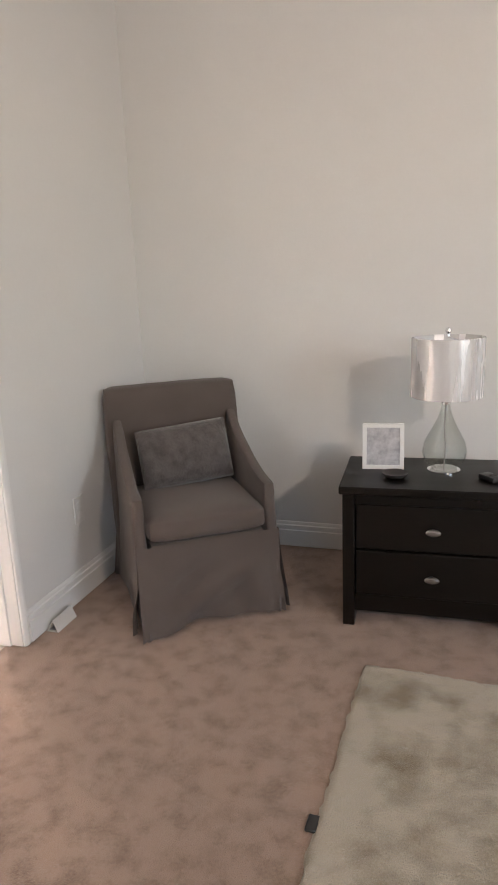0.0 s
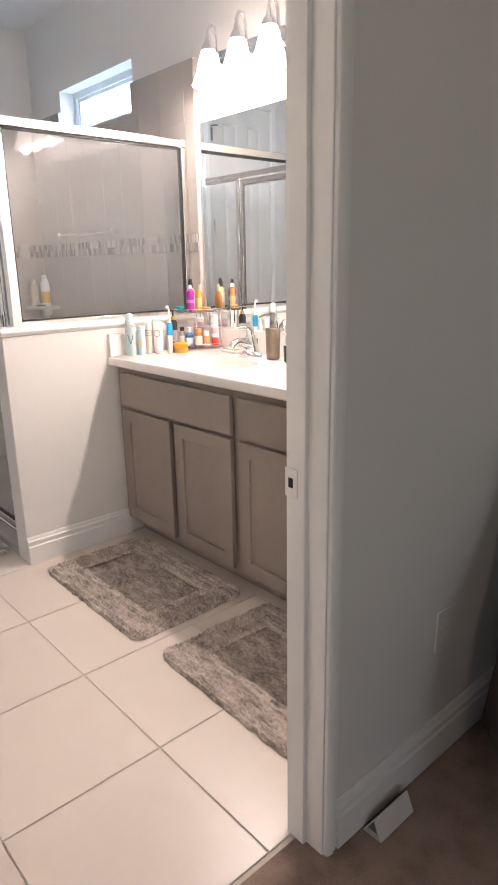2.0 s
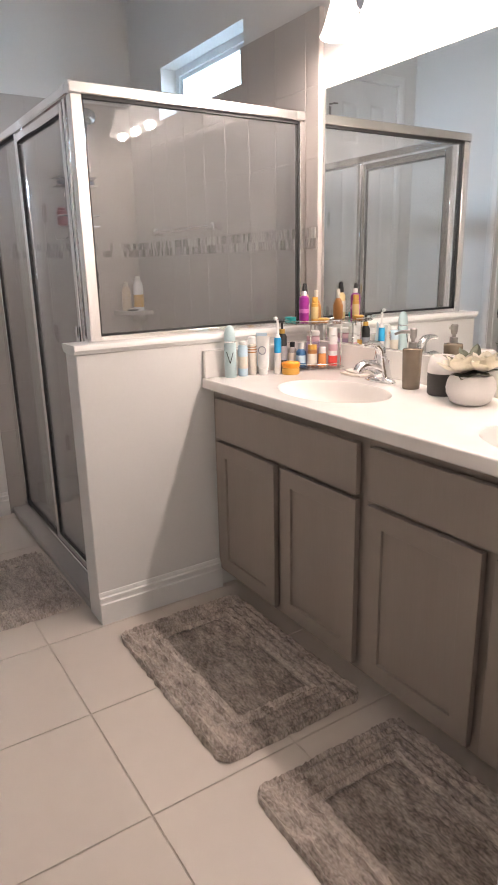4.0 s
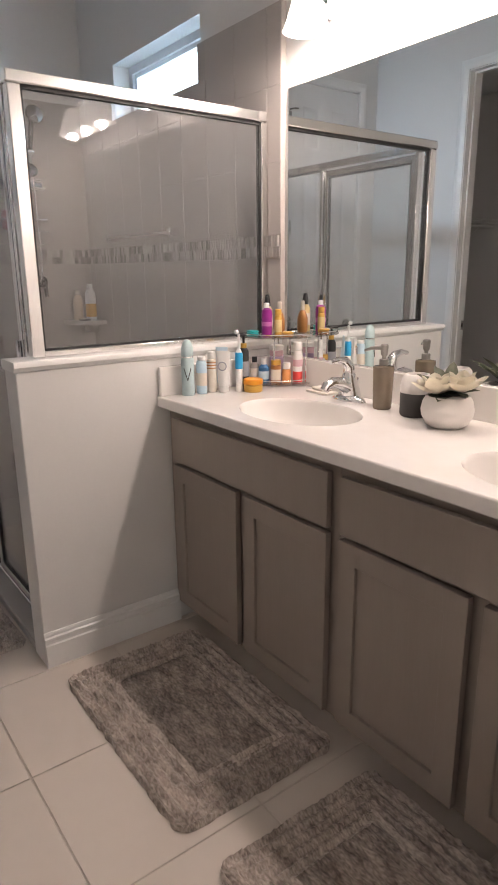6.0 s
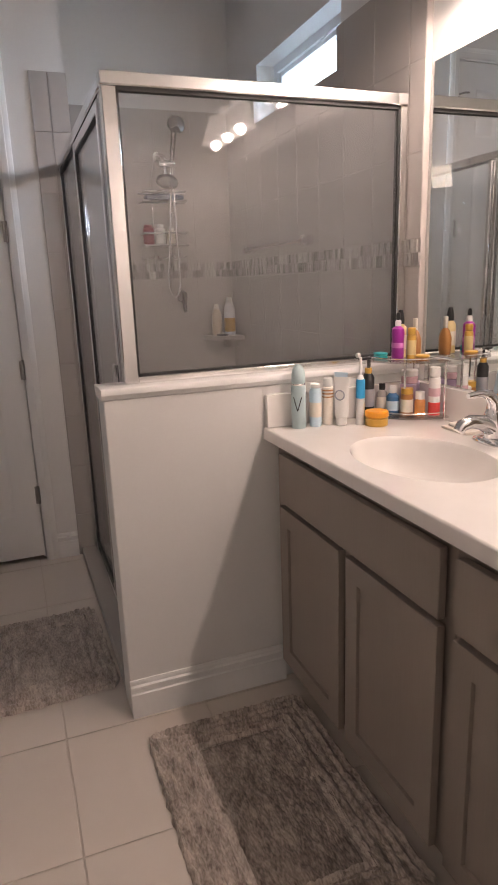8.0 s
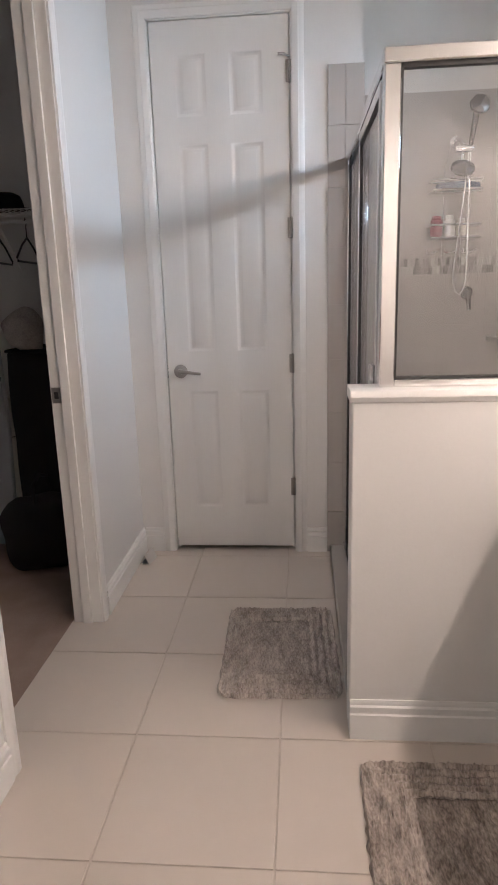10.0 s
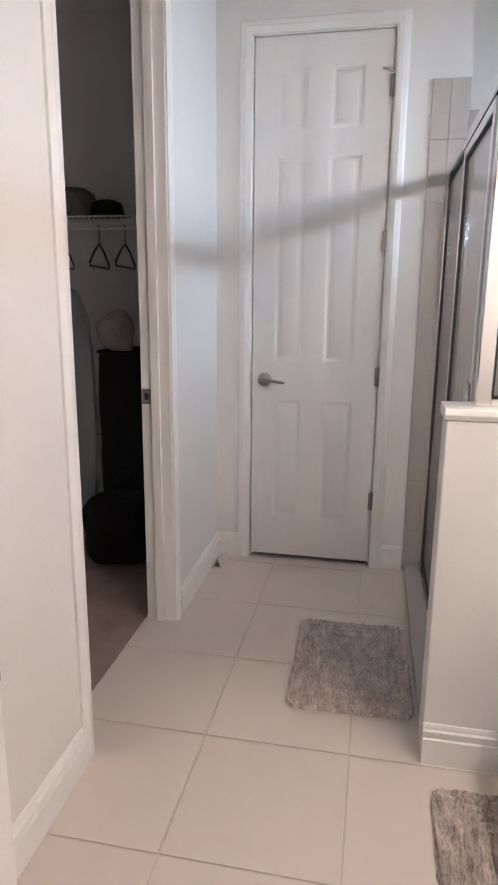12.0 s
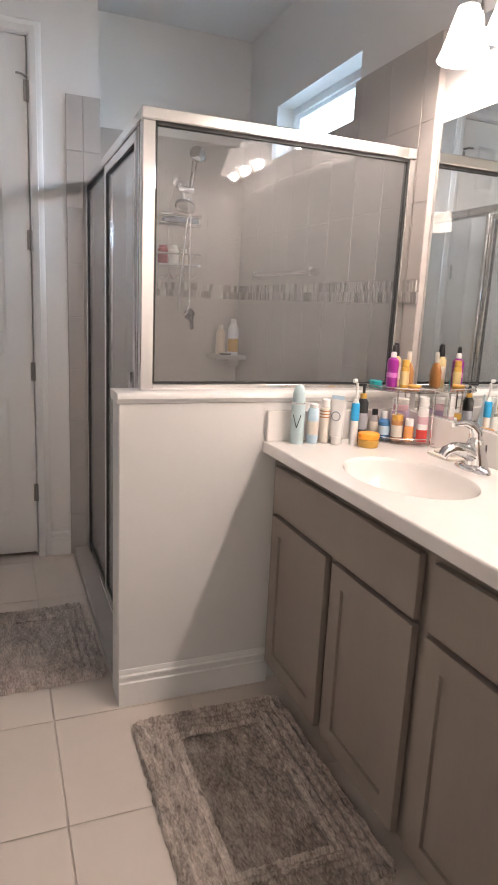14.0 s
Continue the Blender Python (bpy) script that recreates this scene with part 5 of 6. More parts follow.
dp = bottle("soap_dispenser", -4.768, 5.598, CT, "smoky translucent soap dispenser with nickel pump", [("body", [(0, 0), (0.030, 0), (0.0325, 0.004), (0.037, 0.126), (0.036, 0.132), (0.018, 0.135), (0, 0.135)], AMBER_PUMP), ("collar", cyl(0.016, 0.135, 0.155, 0.002), NICKEL), ("stem", [(0.007, 0.155), (0.007, 0.162), (0.012, 0.169), (0.0145, 0.196), (0.011, 0.200), (0, 0.201)], NICKEL)], n=28, sx=0.88, sy=0.88)
part("nozzle", tube([(-0.004, -0.006, 0.189), (-0.030, -0.024, 0.187), (-0.048, -0.036, 0.179)], 0.005, 10, taper=[0.007, 0.0055, 0.004]), NICKEL, dp)
bottle("jar", -4.640, 5.602, CT, "round stoneware jar, charcoal below and white above", [("lower", [(0, 0), (0.043, 0), (0.047, 0.005), (0.048, 0.070)], CHARCOAL), ("upper", [(0.048, 0.0702), (0.048, 0.090), (0.042, 0.115), (0.034, 0.124), (0.030, 0.124), (0.030, 0.110), (0, 0.108)], STONEWARE)], category="jar", n=30)

# potted silk magnolia
pp = thing("potted_flower", Matrix.Translation((-4.498, 5.558, CT)) @ Matrix.Scale(0.86, 4), "cream silk magnolia with leaves in a round white pot", "plant")
part("pot", lathe([(0, 0), (0.050, 0), (0.066, 0.010), (0.080, 0.036), (0.083, 0.056), (0.078, 0.082), (0.068, 0.100), (0.062, 0.100), (0.070, 0.082), (0.064, 0.085), (0, 0.085)], 36), STONEWARE, pp, "round white stoneware pot")


def petal(length, width, curl, cup, thick=0.0012):
    bm = bmesh.new()
    n, k = 8, 6
    rows = []
    for i in range(n + 1):
        s = i / n
        w = width * (math.sin(math.pi * min(1, s * 0.92 + 0.08)) ** 0.7) / 2
        row = []
        for j in range(k + 1):
            u = 2 * j / k - 1
            row.append(bm.verts.new((u * w, length * s * (1 - 0.12 * s * abs(curl)), curl * length * s * s + cup * (u * u) * w + 0.003 * noise.noise((u * 3, s * 5, length * 90)))))
        rows.append(row)
    for a, b in zip(rows, rows[1:]):
        for j in range(k):
            bm.faces.new((a[j], a[j + 1], b[j + 1], b[j]))
    bmesh.ops.solidify(bm, geom=bm.faces[:], thickness=thick)
    return bm


def blossom(parent, cx, cy, cz, turn0, size):
    for ring, count, tilt, ln, wd in ((0, 6, 8, 0.076, 0.052), (1, 5, 34, 0.062, 0.046), (2, 4, 62, 0.044, 0.036)):
        for i in range(count):
            bm = petal(ln * size, wd * size, 0.35, 0.45)
            m = Matrix.Translation((cx, cy, cz)) @ Matrix.Rotation(turn0 + 2 * math.pi * i / count + ring * 0.5, 4, "Z") @ Matrix.Rotation(radians(tilt + 6 * math.sin(i * 5)), 4, "X")
            bmesh.ops.transform(bm, matrix=m, verts=bm.verts)
            part("petal", bm, PETAL, parent, "cream silk petal", smooth=80)
    part("flower_centre", lathe([(0, cz), (0.010, cz + 0.004), (0.009, cz + 0.018), (0, cz + 0.022)], 12, cx, cy), STRAW, parent)


blossom(pp, -0.018, -0.034, 0.106, 0.4, 1.2)
blossom(pp, 0.040, 0.012, 0.114, 1.3, 1.2)
for ang, tilt, ln in ((150, 42, 0.15), (182, 34, 0.14), (95, 48, 0.12), (120, 55, 0.14), (40, 22, 0.10), (-20, 18, 0.105), (-75, 8, 0.085), (215, 5, 0.08), (-130, 2, 0.075)):
    bm = petal(ln, 0.045, -0.15, 0.35)
    m = Matrix.Translation((0, 0, 0.095)) @ Matrix.Rotation(radians(ang - 90), 4, "Z") @ Matrix.Rotation(radians(tilt), 4, "X")
    bmesh.ops.transform(bm, matrix=m, verts=bm.verts)
    part("leaf", bm, LEAF, pp, "dusty green silk leaf", smooth=80)

# ---- in the shower ----
SW = SHOWER_W + 0.010
DARK_METAL = mat("smoky_chrome", (0.16, 0.155, 0.15), (0.11, 0.105, 0.10), 0.25, metal=0.8)
sh = thing("hand_shower", Matrix.Translation((SW, 5.29, 1.97)), "chrome shower arm with fixed head, hand shower and looped hose", "shower head")
part("flange", lathe([(0, 0), (0.030, 0), (0.026, 0.010), (0.012, 0.014), (0, 0.014)], 22), CHROME, sh)
sh.children[-1].data.transform(Matrix.Rotation(radians(90), 4, "Y"))
part("arm", tube([(0.0, 0, 0), (0.05, 0, 0.004), (0.11, 0.004, -0.015), (0.15, 0.008, -0.045)], 0.010, 12), CHROME, sh)
part("diverter", boxes((0.130, -0.035, -0.075, 0.175, 0.055, -0.045), bevel=0.010, seg=3), CHROME, sh)
part("head_neck", tube([(0.15, 0.0, -0.07), (0.165, 0.0, -0.10), (0.175, 0.0, -0.125)], 0.011, 12), CHROME, sh)
bm = lathe([(0, 0), (0.050, 0), (0.055, 0.006), (0.052, 0.018), (0.025, 0.034), (0, 0.038)], 30)
bmesh.ops.transform(bm, matrix=Matrix.Translation((0.195, -0.005, -0.155)) @ Matrix.Rotation(radians(42), 4, "Y"), verts=bm.verts)
part("fixed_head", bm, DARK_METAL, sh, "round fixed shower head")
part("handle", tube([(0.160, 0.035, -0.045), (0.165, 0.045, 0.03), (0.172, 0.050, 0.080), (0.178, 0.054, 0.112)], 0.011, 12, taper=[0.010, 0.013, 0.013, 0.016]), DARK_METAL, sh, "hand shower handle")
bm = lathe([(0, 0), (0.040, 0), (0.045, 0.006), (0.042, 0.018), (0.016, 0.030), (0, 0.032)], 28)
bmesh.ops.transform(bm, matrix=Matrix.Translation((0.200, 0.056, 0.112)) @ Matrix.Rotation(radians(70), 4, "Y"), verts=bm.verts)
part("hand_head", bm, DARK_METAL, sh, "round hand shower head")
hose = [(0.160, 0.030, -0.06), (0.165, 0.020, -0.20), (0.168, 0.006, -0.36), (0.168, -0.008, -0.50), (0.165, -0.018, -0.60), (0.162, -0.016, -0.66), (0.160, -0.004, -0.70),
        (0.158, 0.014, -0.716), (0.156, 0.032, -0.70), (0.155, 0.044, -0.655), (0.155, 0.046, -0.58), (0.155, 0.043, -0.45), (0.156, 0.040, -0.28), (0.157, 0.038, -0.07)]
part("hose", tube(hose, 0.0052, 10), CHROME, sh, "looped metal hose")

cd = thing("shower_caddy", Matrix.Translation((SW + 0.004, 5.29, 1.40)), "chrome wire shower caddy hung on the shower arm", "caddy")


def wire_basket(parent, z, w, d, h):
    for zz in (z, z + h):
        ring = [(0.0, -w / 2, zz), (d, -w / 2 + 0.02, zz), (d, w / 2 - 0.02, zz), (0.0, w / 2, zz)]
        part("basket_wire", tube(ring, 0.0058, 8, closed=True), CHROME, parent)
    for k in range(7):
        y = -w / 2 + 0.025 + k * (w - 0.05) / 6
        part("basket_rib", tube([(0.002, y, z), (d - 0.002, y, z)], 0.0026, 6), CHROME, parent)


wire_basket(cd, 0.345, 0.27, 0.10, 0.045)
wire_basket(cd, 0.125, 0.27, 0.10, 0.060)
for y in (-0.045, 0.045):
    part("hanger_wire", tube([(0.004, y, 0.0), (0.004, y, 0.45), (0.008, y * 0.4, 0.565), (0.02, 0.0, 0.588)], 0.003, 8), CHROME, cd)
for y in (-0.09, 0.0, 0.09):
    part("hook", tube([(0.004, y - 0.03, 0.075), (0.02, y - 0.03, 0.055), (0.035, y, 0.058), (0.035, y + 0.03, 0.072)], 0.0045, 8), CHROME, cd)
CX = SW + 0.054
st = thing("soap_tray", Matrix.Translation((CX, 5.30, 1.749)), "dark blue-grey sponge tray in the caddy", "tray")
part("tray", soft_box(-0.035, -0.10, 0, 0.035, 0.10, 0.028, 0.008, 5), plastic("slate_blue_sponge", (0.10, 0.13, 0.20), 0.8), st)
part("grip", soft_box(-0.01, -0.04, 0.0285, 0.01, 0.04, 0.036, 0.003, 3), plastic("slate_grip", (0.12, 0.15, 0.22), 0.8), st)
bottle("shampoo_bottle", CX, 5.205, 1.5315, "dark red shampoo bottle in the caddy", [("body", cyl(0.029, 0, 0.085, 0.008), DARKRED), ("cap", cyl(0.022, 0.085, 0.098, 0.003), DARKRED)])
bottle("shampoo_bottle", CX, 5.268, 1.5315, "white conditioner bottle in the caddy", [("body", cyl(0.026, 0, 0.080, 0.006), WHITE_PLASTIC), ("cap", cyl(0.018, 0.080, 0.100, 0.003), WHITE_PLASTIC)])
bottle("shampoo_bottle", CX, 5.325, 1.5315, "pale translucent bottle in the caddy", [("body", cyl(0.022, 0, 0.068, 0.006), LABEL), ("cap", cyl(0.016, 0.068, 0.084, 0.003), WHITE_PLASTIC)])
vv = thing("shower_valve", Matrix.Translation((SW, 5.380, 1.26)), "dark lever shower valve on the tiled wall", "valve")
bm = lathe([(0, 0), (0.032, 0), (0.030, 0.008), (0.018, 0.014), (0.016, 0.045), (0, 0.047)], 26)
bmesh.ops.transform(bm, matrix=Matrix.Rotation(radians(90), 4, "Y"), verts=bm.verts)
part("escutcheon", bm, DARK_METAL, vv)
part("lever", tube([(0.04, 0, 0.01), (0.048, 0, -0.04), (0.05, 0.004, -0.085)], 0.009, 10, taper=[0.014, 0.012, 0.010]), DARK_METAL, vv)

cs = thing("corner_soap_shelf", Matrix.Translation((SHOWER_W + 0.010, NORTH - 0.030, 1.015)), "pale ceramic corner shelf in the shower", "shelf")
part("shelf", quarter(0.0, 0.022, 0.185), WALL_TILE, cs)
part("bracket", quarter(-0.05, 0.0, 0.06), WALL_TILE, cs)
bottle("shampoo_bottle", SHOWER_W + 0.110, NORTH - 0.085, 1.0375, "tall white bottle with orange label on the corner shelf", [("body", [(0, 0), (0.028, 0), (0.030, 0.006), (0.030, 0.150), (0.018, 0.178), (0, 0.178)], WHITE_PLASTIC), ("cap", cyl(0.016, 0.178, 0.205, 0.003), WHITE_PLASTIC), ("label", band(0.030, 0.02, 0.095), GOLD)])
bottle("shampoo_bottle", SHOWER_W + 0.075, NORTH - 0.150, 1.0375, "beige shampoo bottle on the corner shelf", [("body", [(0, 0), (0.026, 0), (0.028, 0.006), (0.027, 0.120), (0.016, 0.145), (0, 0.145)], BEIGE), ("cap", cyl(0.014, 0.145, 0.170, 0.003), LABEL)])
sp = thing("soap_bar_dish", Matrix.Translation((SHOWER_W + 0.125, NORTH - 0.135, 1.0375)), "flat dark soap dish on the corner shelf", "dish")
part("dish", lathe([(0, 0), (0.030, 0), (0.036, 0.008), (0.030, 0.008), (0, 0.004)], 20), CHARCOAL, sp)
part("soap", soft_box(-0.018, -0.012, 0.0085, 0.018, 0.012, 0.017, 0.004, 3), LABEL, sp)

tbar = thing("towel_bar", Matrix.Translation((-6.44, NORTH - 0.029, 1.482)), "chrome towel bar on the shower wall", "towel bar")
part("bar", tube([(-0.33, -0.045, 0), (0.33, -0.045, 0)], 0.008, 12), CHROME, tbar)
for x in (-0.33, 0.33):
    part("bracket", boxes((x - 0.014, -0.055, -0.018, x + 0.014, 0.0, 0.018), bevel=0.004), CHROME, tbar)

# ---- closet ----
SHELF_Z, SX0, SX1 = 1.712, SHOWER_W + 0.002, SHOWER_W + 0.305
ws = thing("wire_shelf", Matrix.Translation((SX0, 2.64, SHELF_Z)), "white wire closet shelf with hanging rail", "shelf")
WD = SX1 - SX0
for x, z in ((0.004, 0), (WD * 0.5, 0), (WD, 0), (WD, -0.030)):
    part("long_wire", tube([(x, -0.57, z), (x, 0.82, z)], 0.0035, 8), WHITE_PLASTIC, ws)
for k in range(48):
    y = -0.56 + k * 0.029
    part("cross_wire", tube([(0.004, y, 0.004), (WD - 0.002, y, 0.004), (WD + 0.003, y, -0.030)], 0.0018, 5), WHITE_PLASTIC, ws)
for y in (-0.4, 0.42):
    part("bracket", tube([(0.004, y, -0.28), (WD - 0.02, y, -0.02)], 0.006, 8), WHITE_PLASTIC, ws)
    part("bracket_foot", boxes((0.0, y - 0.010, -0.32, 0.006, y + 0.010, -0.26)), WHITE_PLASTIC, ws)
part("hanging_rail", tube([(WD - 0.03, -0.57, -0.055), (WD - 0.03, 0.82, -0.055)], 0.009, 10), WHITE_PLASTIC, ws)
RX, RZ = SX0 + WD - 0.03, SHELF_Z - 0.055
GARMENT_BLACK = mat("black_cloth", (0.012, 0.011, 0.012), (0.007, 0.006, 0.007), 0.95, scale=8, fine=200, bump=0.6)
GREY_COVER = mat("grey_board_cover", (0.42, 0.43, 0.45), (0.36, 0.37, 0.39), 0.9, scale=6, fine=200, bump=0.5)
BROWN_CLOTH = mat("brown_cloth", (0.055, 0.042, 0.038), (0.035, 0.027, 0.024), 0.95, scale=8, fine=200, bump=0.6)
HATFELT = mat("grey_fur_felt", (0.26, 0.235, 0.22), (0.12, 0.105, 0.10), 0.98, scale=40, fine=200, bump=1.0, bump_scale=120)


def hanger(y, tilt, name="coat_hanger"):
    h = thing(name, Matrix.Translation((RX, y, RZ)) @ Matrix.Rotation(radians(tilt), 4, "Z"), "slim black coat hanger on the closet rail", "hanger", "coat hangers")
    part("hook", tube([(0.0, 0, -0.075), (0.0, 0, -0.03), (-0.014, 0, 0.0), (0.0, 0, 0.016), (0.014, 0, 0.004)], 0.0025, 7), BLACK_PLASTIC, h)
    part("body", tube([(0.0, 0, -0.075), (-0.10, 0, -0.115), (-0.20, 0, -0.175), (-0.19, 0, -0.19), (0.0, 0, -0.19), (0.19, 0, -0.19), (0.20, 0, -0.175), (0.10, 0, -0.115)], 0.005, 8, closed=True), BLACK_PLASTIC, h)
    return h


for y, t in ((2.88, 13), (3.075, 10), (3.215, 8), (2.72, 0)):
    hanger(y, t)


ib = thing("ironing_board", Matrix.Translation((-6.86, 2.880, 0.0)) @ Matrix.Rotation(radians(80), 4, "Z") @ Matrix.Rotation(radians(4), 4, "X"), "folded ironing board with grey cover, leaning upright", "ironing board")
bm = bmesh.new()
outl = [(-0.15, 0.0), (0.13, 0.0), (0.19, 0.7), (0.20, 1.05), (0.19, 1.22), (0.15, 1.34), (0.08, 1.38), (-0.08, 1.38), (-0.15, 1.33), (-0.18, 1.20), (-0.18, 0.7)]
lo = [bm.verts.new((x, -0.014, z)) for x, z in outl]
hi = [bm.verts.new((x, 0.014, z)) for x, z in outl]
bm.faces.new(lo)
bm.faces.new(hi[::-1])
for i in range(len(outl)):
    j = (i + 1) % len(outl)
    bm.faces.new((lo[i], lo[j], hi[j], hi[i]))
bmesh.ops.bevel(bm, geom=bm.edges[:], offset=0.006, segments=2, affect="EDGES")
part("board", bm, GREY_COVER, ib)
part("leg", tube([(-0.10, 0.03, 0.0), (-0.08, 0.035, 1.0)], 0.010, 8), WHITE_PLASTIC, ib)
part("leg", tube([(0.10, 0.03, 0.0), (0.08, 0.035, 1.0)], 0.010, 8), WHITE_PLASTIC, ib)
bx = thing("storage_carton", Matrix.Translation((-6.905, 3.035, 0.0)) @ Matrix.Rotation(radians(20), 4, "Z"), "slim white carton standing upright, tied with cord", "carton")
part("body", boxes((-0.035, -0.034, 0.0, 0.035, 0.034, 0.80), bevel=0.002), CARD, bx)
part("cord", tube([(-0.037, -0.036, 0.60), (0.037, -0.036, 0.59), (0.037, 0.036, 0.60), (-0.037, 0.036, 0.61)], 0.002, 6, closed=True), BLACK_PLASTIC, bx)
bg = thing("duffel_bag", Matrix.Translation((-6.62, 3.255, 0.0)), "black soft bag on the closet carpet", "bag")
part("body", soft_box(-0.14, -0.17, 0.0, 0.14, 0.17, 0.34, 0.08, 8, 0.01, 0.03, 3.0), GARMENT_BLACK, bg)
part("handle", tube([(-0.10, 0, 0.34), (-0.08, 0, 0.43), (0.0, 0, 0.46), (0.08, 0, 0.43), (0.10, 0, 0.34)], 0.010, 8), GARMENT_BLACK, bg)
gb = thing("tote_box", Matrix.Translation((-6.93, 3.31, 0.0)), "tall dark laundry hamper behind the bag", "hamper")
part("body", soft_box(-0.16, -0.235, 0.0, 0.16, 0.17, 1.04, 0.03, 6, 0.008, 0.008, 5.0), GARMENT_BLACK, gb)
part("rim", tube([(-0.15, -0.225, 1.045), (0.15, -0.225, 1.045), (0.15, 0.16, 1.045), (-0.15, 0.16, 1.045)], 0.008, 8, closed=True), GARMENT_BLACK, gb)
cl = thing("folded_cloth", Matrix.Translation((-6.87, 3.150, 1.054)), "crumpled pale cloth on the hamper", "cloth")
part("cloth", soft_box(-0.08, -0.055, 0.0, 0.08, 0.075, 0.16, 0.045, 8, 0.02, 0.05, 9.0), mat("pale_brown_cloth", (0.58, 0.52, 0.48), (0.30, 0.25, 0.23), 0.95, scale=9, fine=120, bump=0.6), cl)


def hat(y, x, label, material, r, h, brim):
    o = thing("hat", Matrix.Translation((x, y, SHELF_Z + 0.008)), label, "hat", "hats on the shelf")
    part("crown", lathe([(r, 0.0), (r * 0.98, h * 0.4), (r * 0.85, h * 0.8), (r * 0.5, h * 0.98), (0, h)], 26, sx=1.0, sy=1.15), material, o)
    part("brim", lathe([(r * 0.9, 0.0), (brim, 0.004), (brim * 1.02, 0.009), (r * 0.95, 0.012)], 26, sx=1.0, sy=1.25), material, o)
    return o


hat(3.085, SX1 - 0.12, "black felt hat on the wire shelf", GARMENT_BLACK, 0.078, 0.085, 0.10)
hat(2.890, SX1 - 0.14, "grey furry hat on the wire shelf", HATFELT, 0.115, 0.15, 0.13)

# ---- floor and wall tiles, piece by piece ----
TP, TQ = 0.442, 0.440
tile_cache = {}


def tile_mesh(name, w, h, t, material, bevel=0.0015):
    """One tile lying flat: w by h, its top at z = t."""
    key = (name, round(w, 3), round(h, 3))
    if key not in tile_cache:
        tile_cache[key] = to_mesh(name, boxes((-w / 2, -h / 2, 0, w / 2, h / 2, t), bevel=bevel), material, 0)
    return tile_cache[key]


def span(a, b, start, pitch, gap):
    """Pieces between a and b on a grid through start."""
    k = math.floor((a - start) / pitch)
    out = []
    while start + k * pitch < b:
        p, q = max(a, start + k * pitch + gap / 2), min(b, start + (k + 1) * pitch - gap / 2)
        if q - p > 0.012:
            out.append((p, q))
        k += 1
    return out


for xa, xb in span(WC_X - 0.06, -3.600, -5.378, TP, 0.004):
    for ya, yb in span(3.585, NORTH, 4.466, TQ, 0.004):
        if xb < HALF_X1 and ya > 4.67:
            continue
        if xb < HALF_X1 and yb > 4.674:
            yb = 4.674
        me = tile_mesh("tile", xb - xa, yb - ya, 0.004, FLOOR_TILE)
        piece("tile", me, bath_floor, Matrix.Translation(((xa + xb) / 2, (ya + yb) / 2, -0.0035)))

TF = NORTH - 0.022   # plane on which the shower tiles are set
shower_tiles = solid("wall_tiling", boxes((SHOWER_W + 0.001, TF, 0.0, HALF_X0 - 0.001, NORTH - 0.0010, 2.06), (SHOWER_W + 0.0015, SHOWER_S + 0.002, 0.0, SHOWER_W + 0.004, TF, TILE_TOP), (SHOWER_W + 0.004, SHOWER_S + 0.0015, 0.0, WC_X, SHOWER_S + 0.004, TILE_TOP), (WC_X + 0.0015, 4.662, 0.0, WC_X + 0.004, SHOWER_S + 0.004, TILE_TOP + 0.03),
    (-5.915, TF, 2.06, HALF_X0 - 0.001, NORTH - 0.0010, TILE_TOP), (HALF_X0 - 0.001, TF, HALF_Z + 0.04, -5.372, NORTH - 0.0010, TILE_TOP), (SHOWER_W + 0.001, TF, 2.06, -6.741, NORTH - 0.0010, TILE_TOP)),
    WALL_GROUT, "beige ceramic wall tiling of the shower", "tiling", "structure", smooth=0)
R_N = Matrix.Rotation(radians(90), 4, "X")
R_W = Matrix.Rotation(radians(90), 4, "Z") @ Matrix.Rotation(radians(90), 4, "X")
R_S = Matrix.Rotation(radians(180), 4, "Z") @ Matrix.Rotation(radians(90), 4, "X")
ROWS_Z = [(0.02, 0.09), (0.092, 0.342), (0.345, 0.595), (0.598, 0.848), (0.851, 1.101), (1.104, 1.352), (1.438, 1.688), (1.691, 1.941), (1.944, TILE_TOP)]
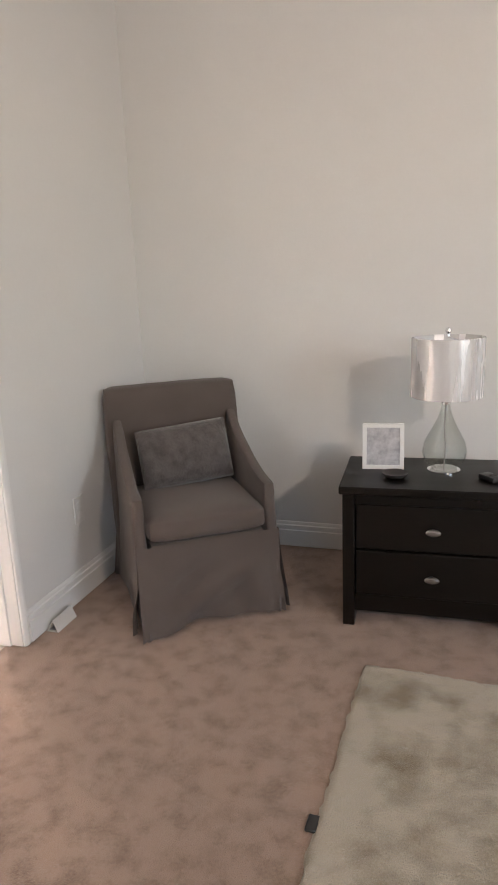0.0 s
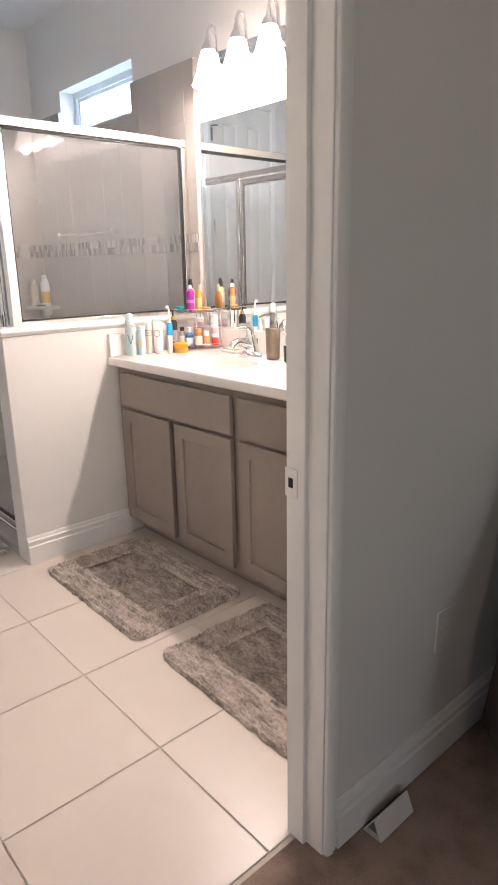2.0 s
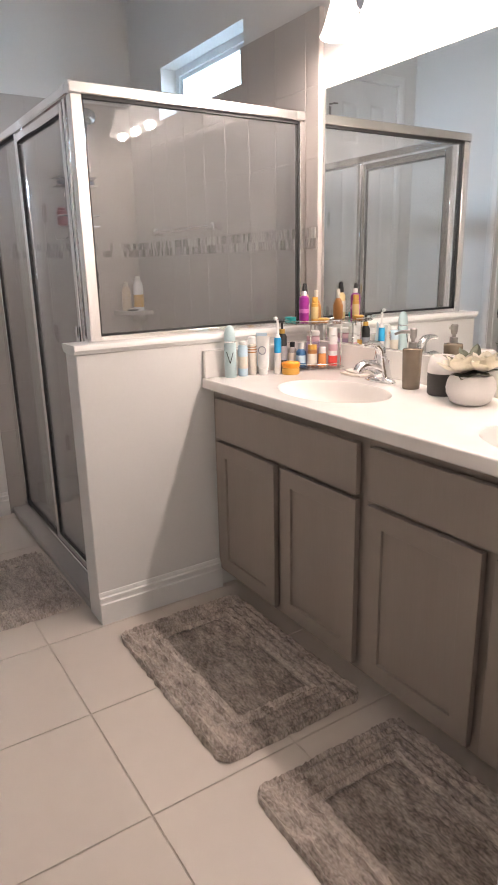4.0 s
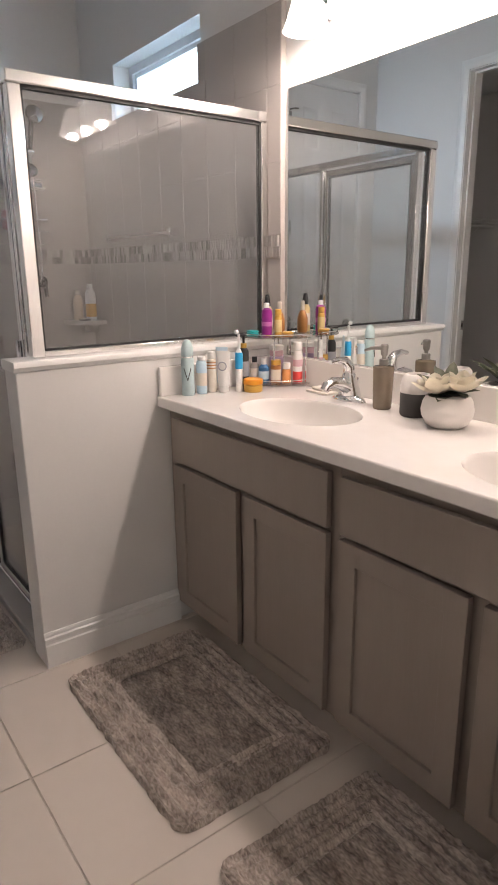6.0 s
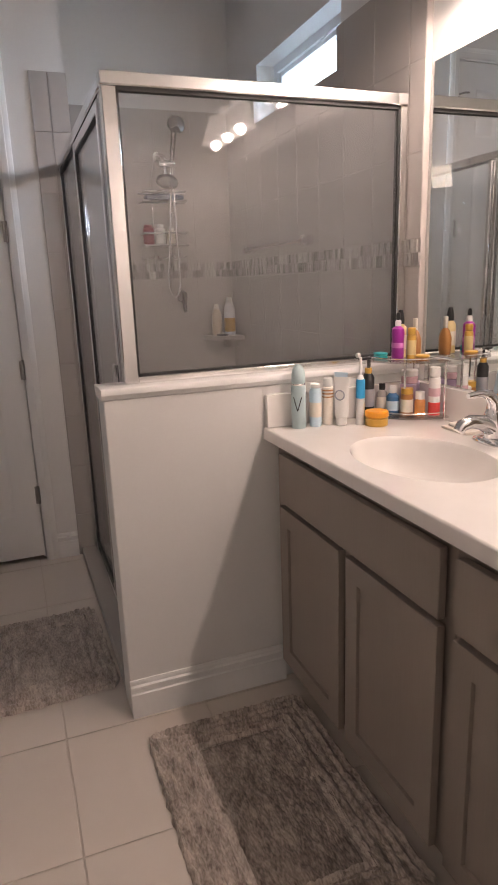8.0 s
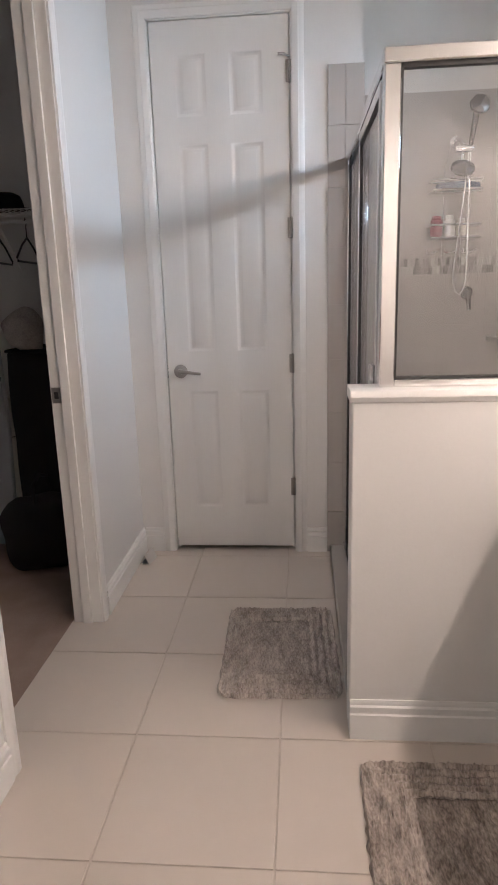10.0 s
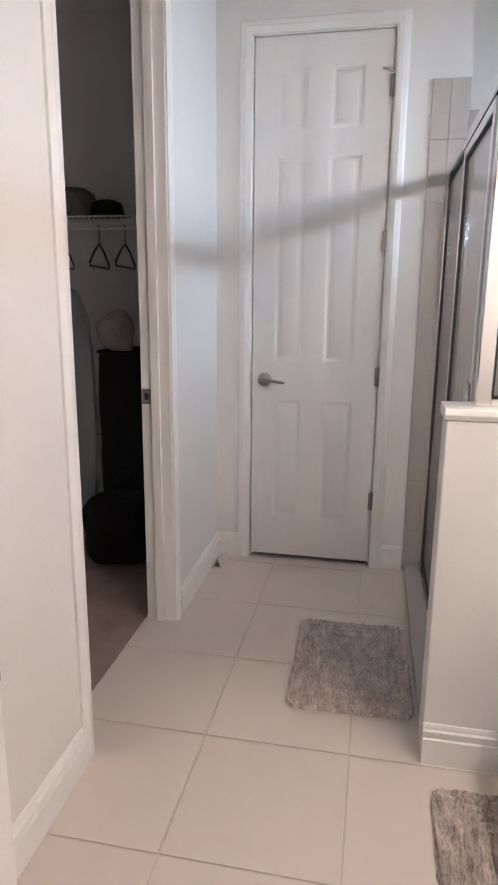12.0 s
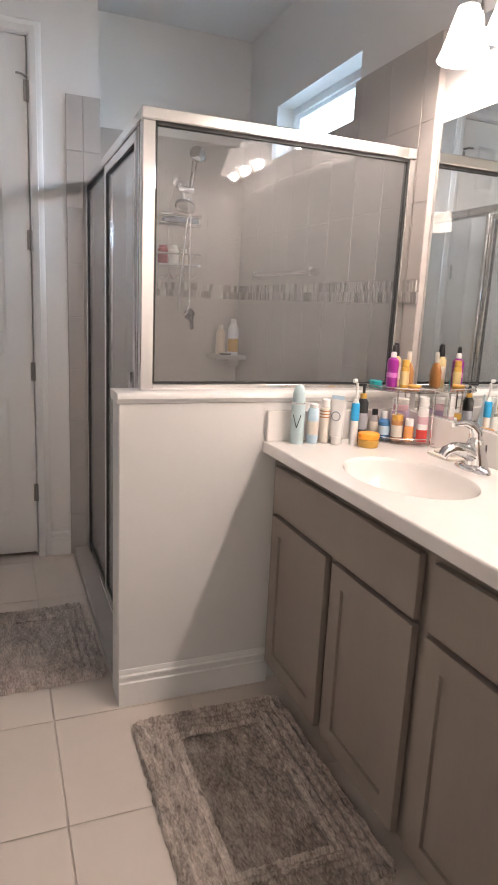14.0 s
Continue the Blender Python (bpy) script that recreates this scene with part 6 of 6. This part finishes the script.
for za, zb in ROWS_Z:
    for xa, xb in span(SHOWER_W + 0.004, -5.452, -5.452, 0.203, 0.002) + [(-5.449, -5.374)]:
        if xb > HALF_X0 and zb < HALF_Z + 0.1:
            continue
        if xb > HALF_X0 and za < HALF_Z + 0.04:
            za2 = HALF_Z + 0.04
        else:
            za2 = za
        top_z = 2.058 if (zb > 2.06 and xb > WIN[0] and xa < WIN[1]) else zb
        piece("tile", tile_mesh("wall_tile", xb - xa, top_z - za2, 0.006, WALL_TILE, 0.0006), shower_tiles, Matrix.Translation(((xa + xb) / 2, TF + 0.0042, (za2 + top_z) / 2)) @ R_N)
    for ya, yb in span(SHOWER_S + 0.004, TF - 0.006, TF - 0.006, 0.203, 0.002):
        piece("tile", tile_mesh("wall_tile", yb - ya, zb - za, 0.006, WALL_TILE, 0.0006), shower_tiles, Matrix.Translation((SHOWER_W - 0.0002, (ya + yb) / 2, (za + zb) / 2)) @ R_W)
    for xa, xb in ((SHOWER_W + 0.012, -6.965), (-6.962, WC_X + 0.004)):
        piece("tile", tile_mesh("wall_tile", xb - xa, zb - za, 0.006, WALL_TILE, 0.0006), shower_tiles, Matrix.Translation(((xa + xb) / 2, SHOWER_S + 0.003, (za + zb) / 2)) @ R_S)
for k in range(10):
    za, zb = max(0.0, 1.99 - 0.2535 * k + 0.0015), min(TILE_TOP + 0.03, 1.99 - 0.2535 * (k - 1) - 0.0015)
    if zb - za < 0.02:
        continue
    for ya, yb in ((4.663, 4.737), (4.740, SHOWER_S + 0.008)):
        piece("tile", tile_mesh("wall_tile", yb - ya, zb - za, 0.006, WALL_TILE, 0.0006), shower_tiles, Matrix.Translation((WC_X + 0.003, (ya + yb) / 2, (za + zb) / 2)) @ R_W)
mz = bmesh.new()
for r in range(2):
    for xa, xb in span(SHOWER_W + 0.012, -5.374, -5.374 + 0.009 * r, 0.019, 0.002):
        z0 = 1.356 + 0.0405 * r
        box(mz, xa, TF - 0.006, z0, xb, TF + 0.001, z0 + 0.0385)
    for ya, yb in span(SHOWER_S + 0.012, TF - 0.007, 4.9 + 0.009 * r, 0.019, 0.002):
        z0 = 1.356 + 0.0405 * r
        box(mz, SHOWER_W + 0.002, ya, z0, SHOWER_W + 0.009, yb, z0 + 0.0385)
part("mosaic_band", mz, MOSAIC, shower_tiles, "band of small grey and brown mosaic tiles", smooth=0, kind="stuff")
